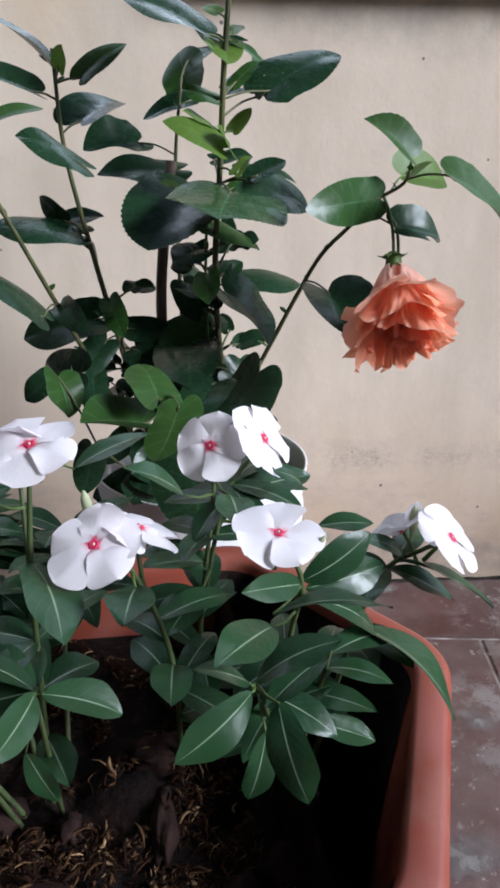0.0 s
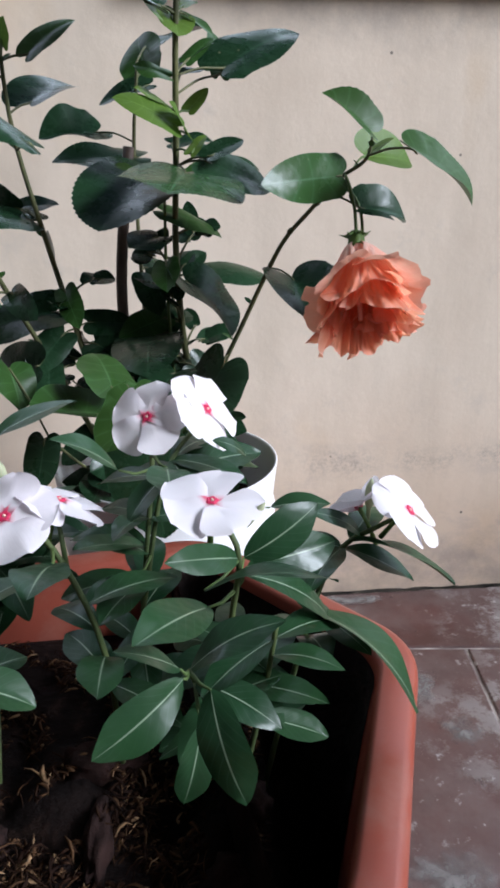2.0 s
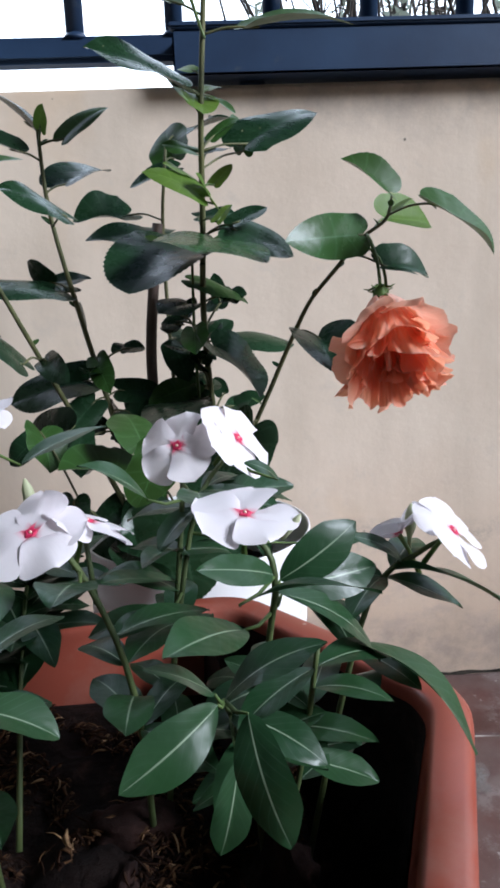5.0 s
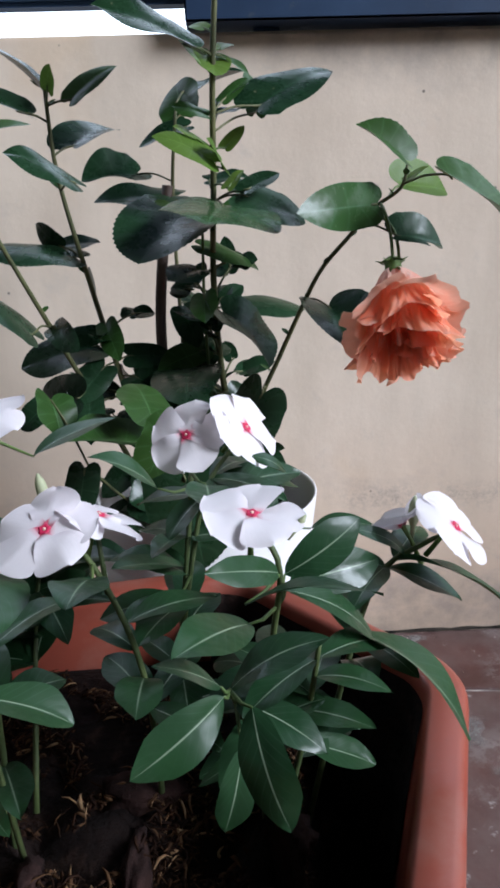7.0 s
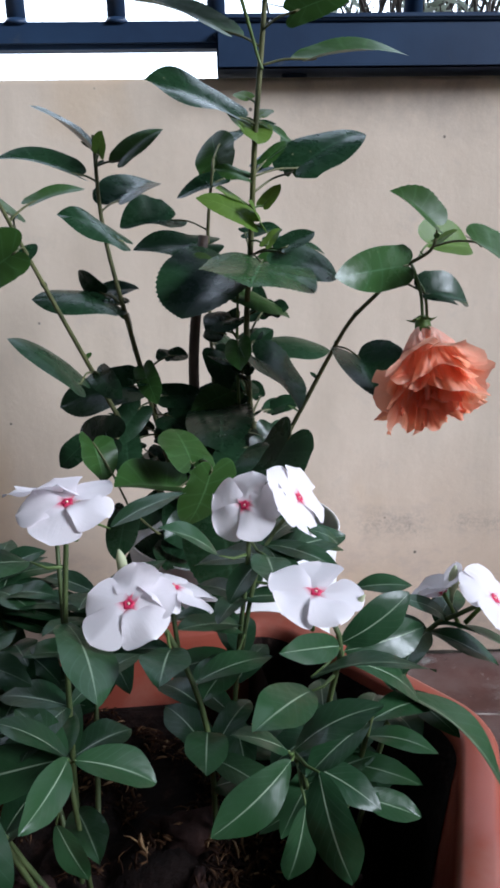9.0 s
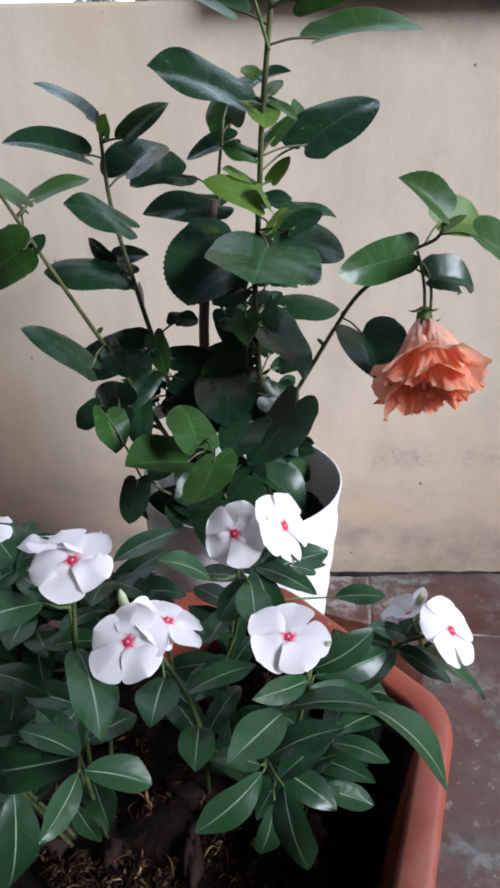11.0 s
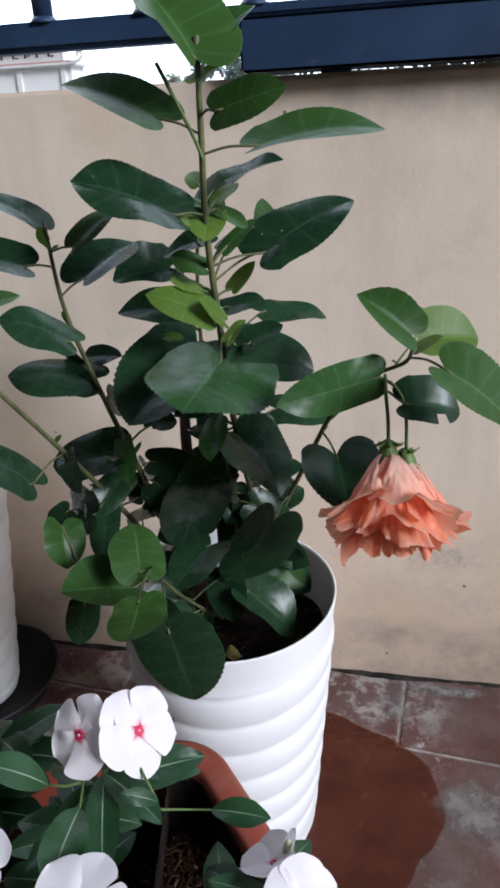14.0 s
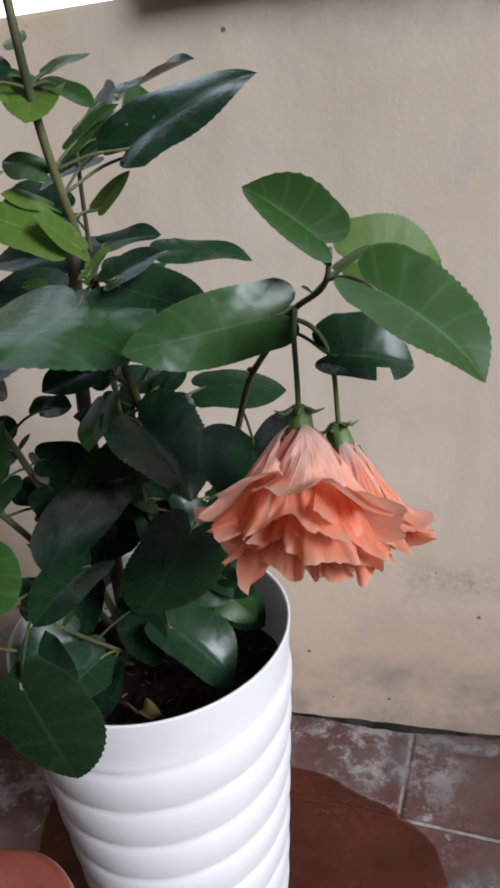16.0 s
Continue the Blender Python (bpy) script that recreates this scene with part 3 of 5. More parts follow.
rail_part("bottom_rail", -2.2, 3.0, 0.040, 0.070, 0.831, 0.861, bevel=0.006)
for k in range(-15, 24):
    x = -0.268 + 0.121 * k
    z0 = 0.859
    bm = bmesh.new()
    tube(bm, [(x, 0.055, z0 - WALL_TOP), (x, 0.055, 0.80)], 0.0112, 14)
    part("bar", bm, M_IRON, rail)
    bm = bmesh.new()
    tube(bm, [(x, 0.055, z0 + 0.001 - WALL_TOP), (x, 0.055, z0 + 0.004 - WALL_TOP), (x, 0.055, z0 + 0.007 - WALL_TOP)], [0.0165, 0.0140, 0.0118], 14)
    part("weld", bm, M_IRON, rail)
rail_part("top_rail", -2.2, 3.0, 0.040, 0.070, 1.585, 1.615, bevel=0.006)

# long iron trough that stands along the wall top, its front a little proud of the wall
trough = thing("trough", "long dark blue painted iron planter trough on the wall top", "planter", (0, 1.06, WALL_TOP))


def trough_part(name, *b, bevel=0.002):
    bm = bmesh.new()
    box(bm, *b, bevel)
    return part(name, bm, M_IRON, trough, smooth=False)


trough_part("front_panel", -0.026, 2.9, 0.0, 0.004, 0.003, 0.050)
trough_part("back_panel", -0.026, 2.9, 0.064, 0.068, 0.003, 0.050)
trough_part("bottom_panel", -0.024, 2.9, 0.004, 0.064, 0.004, 0.008)
trough_part("end_panel", -0.026, -0.022, 0.004, 0.064, 0.003, 0.050)
trough_part("rim", -0.030, 2.9, -0.004, 0.012, 0.051, 0.0575)
trough_part("rim", -0.030, 2.9, 0.058, 0.072, 0.051, 0.0575)
for k in range(8):
    x = 0.05 + 0.35 * k
    trough_part("foot", x, x + 0.03, 0.034, 0.06, 0.0, 0.004, bevel=0.001)

# unseen walls behind and left of the camera, and roof, added to block light
# dark paint, so that these closing walls bounce little light
n = Nodes("grey_blocker_paint", 0.8, spec=0.3)
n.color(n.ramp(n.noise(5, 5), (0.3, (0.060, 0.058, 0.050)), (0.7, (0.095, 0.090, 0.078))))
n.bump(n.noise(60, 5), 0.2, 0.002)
M_BLOCKER = n.mat
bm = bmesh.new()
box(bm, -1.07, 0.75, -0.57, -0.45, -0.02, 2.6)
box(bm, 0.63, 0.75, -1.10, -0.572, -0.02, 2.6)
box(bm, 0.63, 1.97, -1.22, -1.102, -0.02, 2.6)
structure("wall_south", bm, M_BLOCKER, "unseen plain grey wall, added to block light", "wall")
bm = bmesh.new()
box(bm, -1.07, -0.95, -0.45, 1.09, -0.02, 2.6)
structure("wall_west", bm, M_BLOCKER, "unseen plain grey wall, added to block light", "wall")

# parapet out of view, added to cut low light from the east
bm = bmesh.new()
box(bm, 1.86, 1.97, -1.10, WALL_Y - 0.002, -0.02, WALL_TOP, 0.004)
structure("wall_east", bm, M_WALL, "unseen low cream plastered parapet, added to cut eastern light", "wall")
# added slab overhead, out of view, that holds back the sky's light
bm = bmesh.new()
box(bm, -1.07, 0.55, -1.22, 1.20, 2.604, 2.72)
structure("ceiling", bm, M_BLOCKER, "unseen plain roof slab, added to cut skylight", "ceiling")


# ------------------------------------------------------------------ white pots
def pot_shell(foot=0.082, sides=128):
    """Ribbed shell; the ribs climb as one screw line round the pot."""
    bm = bmesh.new()
    pitch = 0.0385
    zs = [0.0, 0.004] + [0.008 + 0.0028 * k for k in range(102)] + [0.2955, 0.300, 0.3095, 0.3185, 0.3250, 0.3280, 0.3295, 0.3300]
    rings = []
    for z in zs:
        row = []
        for k in range(sides):
            a = k * math.tau / sides
            r = foot + (0.1035 - foot) * min(1.0, z / 0.29)
            if z < 0.004:
                r -= 0.004
            ph = ((z - 0.282) / pitch - (a + math.pi / 2) / math.tau) % 1.0
            amp = 0.0035 * min(1.0, max(0.0, (z - 0.006) / 0.01)) * min(1.0, max(0.0, (0.296 - z) / 0.012))
            prof = math.sin(math.pi * ph ** 1.25) ** 0.5
            r += amp * prof
            if z > 0.29:
                r += 0.0045 * (z - 0.29) / 0.04
            row.append(bm.verts.new((r * math.cos(a), r * math.sin(a), z)))
        rings.append(row)
    for r, z in ((0.1080, 0.3308), (0.1068, 0.3312), (0.1056, 0.3305), (0.1050, 0.3280), (0.1035, 0.300), (0.0985, 0.255), (0.94 * foot + 0.010, 0.15)):
        rings.append([bm.verts.new((r * math.cos(k * math.tau / sides), r * math.sin(k * math.tau / sides), z)) for k in range(sides)])
    for a, b in zip(rings, rings[1:]):
        for k in range(sides):
            bm.faces.new((a[k], a[(k + 1) % sides], b[(k + 1) % sides], b[k]))
    bm.faces.new(rings[0][::-1])
    return bm


def soil_disc(radius, z, seed, bumpy=0.008, hexa=False):
    bm = bmesh.new()
    rows = []
    for i in range(27):
        f = i / 26
        pts = hexring(radius * max(f, 0.001), 0, 0.03 * max(f, 0.001)) if hexa else [(radius * f * math.cos(k * math.tau / 60), radius * f * math.sin(k * math.tau / 60), 0) for k in range(60)]
        row = []
        for x, y, _ in pts:
            h = noise.noise(Vector((x * 22, y * 22, seed))) * bumpy + noise.noise(Vector((x * 70, y * 70, seed + 3))) * bumpy * 0.45
            row.append(bm.verts.new((x, y, z(x, y) + h)))
        rows.append(row)
    m = len(rows[0])
    for a, b in zip(rows, rows[1:]):
        for k in range(m):
            bm.faces.new((a[k], a[(k + 1) % m], b[(k + 1) % m], b[k]))
    bmesh.ops.remove_doubles(bm, verts=bm.verts, dist=2e-4)
    return bm


def straws(count, place, seed, long=0.010):
    """Loose chips and straws of mulch."""
    rnd = random.Random(seed)
    bm = bmesh.new()
    for _ in range(count):
        p = place(rnd)
        if p is None:
            continue
        a = rnd.random() * math.tau
        d = Vector((math.cos(a), math.sin(a), (rnd.random() - 0.35) * 0.7)).normalized()
        l = long * (0.25 + 1.3 * rnd.random() ** 2)
        w = 0.0003 + 0.0011 * rnd.random() ** 2
        s = d.cross(Vector((0, 0, 1))).normalized() * w
        up = d.cross(s).normalized() * w * 0.5
        if up.z < 0:
            up = -up
        bow = (s.normalized() * rnd.uniform(-0.22, 0.22) + up.normalized() * rnd.uniform(0.0, 0.30)) * l
        prev = None
        for f, k in ((-0.5, 0.35), (-0.18, 1.0), (0.18, 0.9), (0.5, 0.25)):
            q = p + d * l * f + bow * (1 - 4 * f * f)
            cur = [bm.verts.new(q + s * k), bm.verts.new(q + up * k), bm.verts.new(q - s * k)]
            if prev:
                for e in range(3):
                    bm.faces.new((prev[e], prev[(e + 1) % 3], cur[(e + 1) % 3], cur[e]))
            prev = cur
    return bm


HC, HROT = (-0.042, 0.4775), -0.3388


def hexring(apothem, z, corner, per=7):
    pts = []
    for k in range(6):
        a = HROT + math.pi / 6 + k * math.pi / 3
        R = (apothem - corner) / math.cos(math.pi / 6)
        cx, cy = R * math.cos(a), R * math.sin(a)
        for j in range(per + 1):
            b = a - math.pi / 6 + (math.pi / 3) * j / per
            pts.append((cx + corner * math.cos(b), cy + corner * math.sin(b), z))
    return pts


def make_pot(at, scale, label, seed, foot=0.082):
    pot = thing("plant_pot", label, "plant pot", at, group="white ribbed plant pots")
    shell = part("shell", pot_shell(foot), M_WHITE, pot)
    shell.scale = scale
    s = part("soil", soil_disc(0.101, lambda x, y: 0.272, seed, 0.012), M_SOIL, pot, "dark crumbly potting soil")
    s.scale = scale

    def spot(rnd):
        a, r = rnd.random() * math.tau, 0.096 * math.sqrt(rnd.random())
        x, y = r * math.cos(a), r * math.sin(a)
        if noise.noise(Vector((x * 18, y * 18, seed + 9))) < -0.05:
            return None
        return Vector((x, y, 0.276 + noise.noise(Vector((x * 22, y * 22, seed))) * 0.012 + 0.002 * rnd.random()))
    m = part("mulch", straws(1100, spot, seed + 1, 0.008), M_STRAW, pot, "brown straw mulch")
    m.scale = scale
    return pot


make_pot((-0.0198, 0.8398, 0.001), (1.004, 1.004, 0.996), "white ribbed plastic plant pot on the wet tiles", 5)
make_pot((-0.445, 0.970, 0.006), (0.925, 0.925, 1.125), "taller white ribbed plastic plant pot in a black saucer", 8, 0.060)

# black saucer under the second pot
bm = bmesh.new()
lathe(bm, [(0.0005, 0.0), (0.085, 0.0), (0.094, 0.004), (0.106, 0.030), (0.109, 0.033), (0.107, 0.035), (0.104, 0.032), (0.092, 0.008), (0.084, 0.005), (0.0005, 0.005)], 64)
dish = new("saucer", mesh_of(bm, "saucer", plain("black_plastic", (0.012, 0.012, 0.014), 0.5)))
dish.location = (-0.437, 0.975, 0.0006)
tagged(dish, "round black plastic saucer on the floor tiles", "saucer")


# ------------------------------------------------------------------ hexagonal planter
def hexloft(bm, rings, bottom=False):
    loops = [[bm.verts.new(p) for p in r] for r in rings]
    m = len(loops[0])
    for a, b in zip(loops, loops[1:]):
        for k in range(m):
            bm.faces.new((a[k], a[(k + 1) % m], b[(k + 1) % m], b[k]))
    if bottom:
        bm.faces.new(loops[0][::-1])


planter = thing("planter", "terracotta-coloured plastic hexagonal planter filled with mulched soil", "planter", (HC[0], HC[1], 0))
bm = bmesh.new()
hexloft(bm, [hexring(0.110, 0.0, 0.03), hexring(0.133, 0.326, 0.038)], True)
part("outer_wall", bm, M_TERRA, planter)
bm = bmesh.new()
hexloft(bm, [hexring(0.1325, 0.325, 0.038), hexring(0.1470, 0.3255, 0.042), hexring(0.1490, 0.328, 0.043), hexring(0.1493, 0.3440, 0.043), hexring(0.1486, 0.3478, 0.0425), hexring(0.1470, 0.3500, 0.042), hexring(0.1440, 0.3512, 0.040),
             hexring(0.1320, 0.3506, 0.033), hexring(0.1300, 0.3496, 0.0315), hexring(0.1286, 0.3470, 0.030), hexring(0.1280, 0.3430, 0.030)])
part("rim", bm, M_TERRA, planter, "smooth rolled terracotta rim")
bm = bmesh.new()
hexloft(bm, [hexring(0.1280, 0.3435, 0.030), hexring(0.1235, 0.30, 0.029), hexring(0.112, 0.16, 0.026)])
part("inner_wall", bm, M_TERRA, planter)


def bed(x, y):
    """Height of the soil: sunk towards the east side."""
    d = max(0.0, min(1.0, (x - 0.072) / 0.032))
    return 0.299 - 0.085 * d * d * (3 - 2 * d) + 0.006 * math.sin(30 * x + 1) * math.cos(24 * y)


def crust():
    """Dark liner inside the sunken side, standing in for the shade there."""
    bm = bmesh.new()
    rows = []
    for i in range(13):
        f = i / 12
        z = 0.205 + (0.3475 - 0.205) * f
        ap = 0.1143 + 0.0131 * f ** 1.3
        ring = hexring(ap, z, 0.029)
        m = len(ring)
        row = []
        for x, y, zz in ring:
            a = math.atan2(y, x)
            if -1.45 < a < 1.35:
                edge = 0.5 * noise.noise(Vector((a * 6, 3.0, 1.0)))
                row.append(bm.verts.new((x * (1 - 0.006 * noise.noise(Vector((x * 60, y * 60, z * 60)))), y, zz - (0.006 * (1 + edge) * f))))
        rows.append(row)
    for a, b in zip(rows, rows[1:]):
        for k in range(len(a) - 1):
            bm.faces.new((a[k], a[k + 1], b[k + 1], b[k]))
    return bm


# soil-coloured sheet that paints the inner wall's shade black
part("soil_crust", crust(), M_SOIL, planter, "dark liner that stands in for shade on the inner wall")
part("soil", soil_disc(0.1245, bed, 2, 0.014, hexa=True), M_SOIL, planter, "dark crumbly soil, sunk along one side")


def chip_spot(rnd):
    a, r = rnd.random() * math.tau, 0.124 * math.sqrt(rnd.random())
    x, y = r * math.cos(a), r * math.sin(a)
    bare = 0.30 * math.exp(-((x + 0.018) / 0.014) ** 2 - ((y + 0.035) / 0.030) ** 2)
    if x > 0.080 or noise.noise(Vector((x * 30, y * 30, 3.0))) < -0.22 + 0.30 * rnd.random() + bare + (0.10 if x < -0.03 else 0.0):
        return None
    h = noise.noise(Vector((x * 22, y * 22, 2))) * 0.014 + noise.noise(Vector((x * 70, y * 70, 5))) * 0.0063
    return Vector((x, y, bed(x, y) + h + 0.0022 + 0.003 * rnd.random()))


part("mulch", straws(14000, chip_spot, 12, 0.0090), M_STRAW, planter, "brown straw and husk mulch")


def clod(at, size, seed, name="clod"):
    bm = bmesh.new()
    bmesh.ops.create_icosphere(bm, subdivisions=3, radius=1.0)
    for v in bm.verts:
        f = 1 + 0.45 * noise.noise(v.co * 1.6 + Vector((seed, 0, 0))) + 0.28 * noise.noise(v.co * 3.7 + Vector((0, seed, 0))) + 0.10 * noise.noise(v.co * 9 + Vector((0, 0, seed)))
        v.co = Vector((v.co.x * size[0], v.co.y * size[1], v.co.z * size[2])) * f
    ob = part(name, bm, M_CLOD, planter, "reddish-brown lump of dry earth")
    ob.location = at


n = Nodes("dry_earth", 0.95, spec=0.2)
n.color(n.ramp(n.noise(60, 6, 0.7), (0.3, (0.010, 0.005, 0.0045)), (0.7, (0.042, 0.021, 0.017))))
n.bump(n.noise(120, 6, 0.7), 0.8, 0.003)
M_CLOD = n.mat
for x, y, sx, sy, sz, sd in ((0.000, 0.004, 0.021, 0.012, 0.007, 1), (0.002, -0.040, 0.006, 0.020, 0.008, 2), (-0.062, -0.078, 0.045, 0.011, 0.009, 3), (0.062, -0.062, 0.014, 0.010, 0.009, 4), (-0.085, -0.02, 0.012, 0.010, 0.008, 5),
                             (0.040, -0.072, 0.010, 0.008, 0.007, 6), (-0.046, -0.034, 0.006, 0.009, 0.006, 7), (0.074, -0.020, 0.008, 0.010, 0.007, 8)):
    clod((x, y, bed(x, y) + 0.004), (sx, sy, sz), sd)

# ------------------------------------------------------------------ hibiscus in the white pot
hib = thing("hibiscus", "potted hibiscus bush with dark glossy leaves and coral flowers", "hibiscus", (-0.02, 0.84, 0.27))
HIB_AT = Vector((-0.02, 0.84, 0.27))
STEMS = []


def hib_stem(points, r0, r1, mat=None, name="stem", keep=True, owner=None, at=None):
    pts = curve(points, 6)
    at = HIB_AT if at is None else at
    bm = bmesh.new()
    m = len(pts)
    rr = [r0 + (r1 - r0) * i / (m - 1) for i in range(m)]
    tube(bm, [p - at for p in pts], rr, 8)
    if keep:
        STEMS.extend(pts)
    return part(name, bm, mat or M_BARK, owner or hib)


hib_stem([(-0.030, 0.850, 0.280), (-0.045, 0.785, 0.355), (-0.048, 0.735, 0.415), (-0.045, 0.712, 0.440)], 0.0016, 0.0010)
hib_stem([(-0.045, 0.845, 0.280), (-0.085, 0.770, 0.350), (-0.105, 0.725, 0.395)], 0.0016, 0.0010)
MAIN = [(0.012, 0.893, 0.265), (0.009, 0.889, 0.364), (0.000, 0.866, 0.448), (-0.003, 0.834, 0.531), (0.001, 0.798, 0.608), (0.004, 0.767, 0.681), (0.010, 0.748, 0.753), (0.013, 0.740, 0.795)]
hib_stem(MAIN, 0.0038, 0.0017)
hib_stem([(-0.050, 0.868, 0.262), (-0.079, 0.858, 0.374), (-0.096, 0.838, 0.460), (-0.110, 0.813, 0.541), (-0.122, 0.793, 0.620), (-0.123, 0.783, 0.690)], 0.0034, 0.0014)
hib_stem([(-0.058, 0.875, 0.262), (-0.096, 0.848, 0.370), (-0.123, 0.811, 0.451), (-0.145, 0.767, 0.525), (-0.165, 0.722, 0.596), (-0.180, 0.690, 0.650)], 0.0031, 0.0013)
hib_stem([(0.009, 0.889, 0.335), (0.021, 0.877, 0.362), (0.036, 0.863, 0.412), (0.055, 0.845, 0.458), (0.072, 0.823, 0.501), (0.088, 0.801, 0.538), (0.107, 0.779, 0.564), (0.123, 0.762, 0.585), (0.141, 0.748, 0.599), (0.145, 0.745, 0.616)], 0.0028, 0.0012)
hib_stem([(-0.030, 0.868, 0.255), (-0.036, 0.880, 0.45), (-0.038, 0.880, 0.60), (-0.030, 0.870, 0.680)], 0.0026, 0.0013)
hib_stem([(-0.005, 0.862, 0.30), (-0.012, 0.838, 0.48), (-0.010, 0.815, 0.585)], 0.0018, 0.0012, M_GREENSTEM)
hib_stem([(-0.055, 0.863, 0.25), (-0.054, 0.863, 0.40), (-0.0545, 0.862, 0.50), (-0.041, 0.863, 0.613)], 0.0062, 0.0048, M_STAKE, "support_stick", keep=False)

# a bare stalk whose leaf has dropped
hib_stem([(0.0095, 0.750, 0.728), (0.006, 0.750, 0.738), (-0.001, 0.742, 0.758), (-0.010, 0.732, 0.782)], 0.0012, 0.0013, M_GREENSTEM, "bare_stalk", keep=False)


def hib_leaf(base, tip, width, normal, kind="d", bend=0.06, broad=0.36, plant=None, at=None, stems=None, bite=None):
    """One leaf: where its stalk ends, its tip, its breadth, the lift of its edges and where it is broadest."""
    base, tip = Vector(base), Vector(tip)
    at = HIB_AT if at is None else at
    seed = int(abs(base.x * 7919 + base.y * 104729 + base.z * 1299709 + tip.x * 4001) * 10) % 100000
    bm = bmesh.new()
    length = (tip - base).length
    big = width > 0.03
    r = random.Random(seed)
    arch = r.uniform(0.01, 0.06)
    shift = math.log(min(0.42, 0.16 + 0.5 * broad)) / math.log(0.28)
    lobe = max(0.06, min(0.27, 0.02 + 0.20 * width / length))
    fold = max(-0.12, min(0.75, 0.05 + 2 * bend - 1.6 * arch * length / width))
    heart_blade(bm, base - at, tip - at, width * 1.06, normal, lobe, shift, seed, fold, arch, r.uniform(0.025, 0.07), r.uniform(0.02, 0.10), nu=60 if big else 32)
    if bite:
        # an eaten notch in the margin, between two places along the leaf
        layer_u, layer_v = bm.verts.layers.float["blade_u"], bm.verts.layers.float["blade_v"]
        gone = [f for f in bm.faces if bite[0] < sum(q[layer_u] for q in f.verts) / 4 < bite[1] and bite[2] < sum(q[layer_v] for q in f.verts) / 4]
        bmesh.ops.delete(bm, geom=gone, context="FACES")
    S = STEMS if stems is None else stems
    p = min(S, key=lambda q: (q - base).length + 0.6 * max(0.0, q.z - base.z + 0.006))
    if (p - base).length > 0.004:
        mid = (p + base) / 2 + Vector((0, 0, 0.06 * (p - base).length))
        seg = curve([p - at, mid - at, base - at, base - at + (tip - base).normalized() * 0.006], 4)
        k = len(bm.faces)
        tube(bm, seg, [0.0009] * (len(seg) - 2) + [0.0007, 0.0004], 6)
        bm.faces.ensure_lookup_table()
        for f in bm.faces[k:]:
            f.material_index = 1
    return part("leaf", bm, [HIB[kind], M_GREENSTEM if kind == "y" else M_BARK], plant or hib)


hib_leaf((0.013, 0.735, 0.783), (-0.024, 0.759, 0.824), 0.054, (0.72, -0.62, 0.32), "m", 0.30, 0.29)
hib_leaf((0.015, 0.757, 0.786), (0.042, 0.770, 0.812), 0.028, (-0.55, -0.70, 0.45), "g", 0.16, 0.36)
hib_leaf((0.013, 0.741, 0.772), (0.034, 0.759, 0.787), 0.021, (-0.23, -0.43, 0.87), "y", 0.13, 0.46)
hib_leaf((-0.017, 0.750, 0.753), (-0.084, 0.760, 0.777), 0.041, (0.26, -0.40, 0.88), "m", 0.11, 0.34)
hib_leaf((0.028, 0.714, 0.755), (0.070, 0.701, 0.765), 0.022, (0.11, -0.95, 0.28), "m", 0.09, 0.52)
hib_leaf((0.044, 0.752, 0.735), (0.122, 0.769, 0.743), 0.040, (-0.02, -0.37, 0.93), "m", 0.12, 0.34)
hib_leaf((-0.020, 0.935, 0.702), (0.033, 0.935, 0.718), 0.038, (-0.25, -0.35, 0.90), "d", 0.09, 0.38)
hib_leaf((-0.011, 0.747, 0.696), (-0.076, 0.736, 0.719), 0.048, (0.36, -0.43, 0.82), "d", 0.14, 0.51)
hib_leaf((-0.024, 0.898, 0.675), (-0.032, 0.925, 0.708), 0.042, (-0.55, -0.75, 0.36), "m", 0.10, 0.40)
hib_leaf((0.002, 0.779, 0.698), (0.006, 0.752, 0.678), 0.027, (0.30, -0.62, 0.72), "y", 0.06, 0.40)
hib_leaf((0.001, 0.775, 0.696), (-0.016, 0.768, 0.704), 0.012, (0.52, -0.34, 0.79), "m", 0.05, 0.45)
hib_leaf((0.010, 0.775, 0.696), (0.031, 0.775, 0.683), 0.015, (0.47, -0.45, 0.76), "m", 0.06, 0.45)
hib_leaf((0.039, 0.789, 0.664), (0.100, 0.825, 0.695), 0.047, (-0.07, -0.59, 0.80), "d", 0.08, 0.42)
hib_leaf((0.037, 0.813, 0.663), (0.032, 0.833, 0.697), 0.020, (0.52, -0.70, 0.49), "m", 0.09, 0.67)
hib_leaf((-0.130, 0.794, 0.683), (-0.167, 0.774, 0.711), 0.033, (0.64, -0.12, 0.76), "d", 0.12, 0.35)
hib_leaf((-0.117, 0.768, 0.675), (-0.111, 0.755, 0.689), 0.012, (0.27, -0.69, 0.68), "y", 0.09, 0.50)
hib_leaf((-0.104, 0.786, 0.671), (-0.069, 0.793, 0.696), 0.023, (-0.28, -0.71, 0.64), "m", 0.08, 0.44)
hib_leaf((-0.111, 0.813, 0.642), (-0.083, 0.867, 0.661), 0.048, (-0.02, -0.31, 0.95), "d", 0.14, 0.17)
hib_leaf((-0.076, 0.924, 0.628), (-0.124, 0.900, 0.622), 0.049, (-0.12, -0.59, 0.80), "d", 0.19, 0.44)
hib_leaf((-0.136, 0.769, 0.660), (-0.191, 0.753, 0.672), 0.038, (0.29, -0.34, 0.90), "d", 0.14, 0.45)
hib_leaf((-0.181, 0.743, 0.629), (-0.235, 0.724, 0.664), 0.042, (0.54, -0.03, 0.84), "m", 0.06, 0.40)
hib_leaf((-0.100, 0.750, 0.609), (-0.145, 0.734, 0.631), 0.035, (0.46, -0.32, 0.83), "d", 0.01, 0.53)
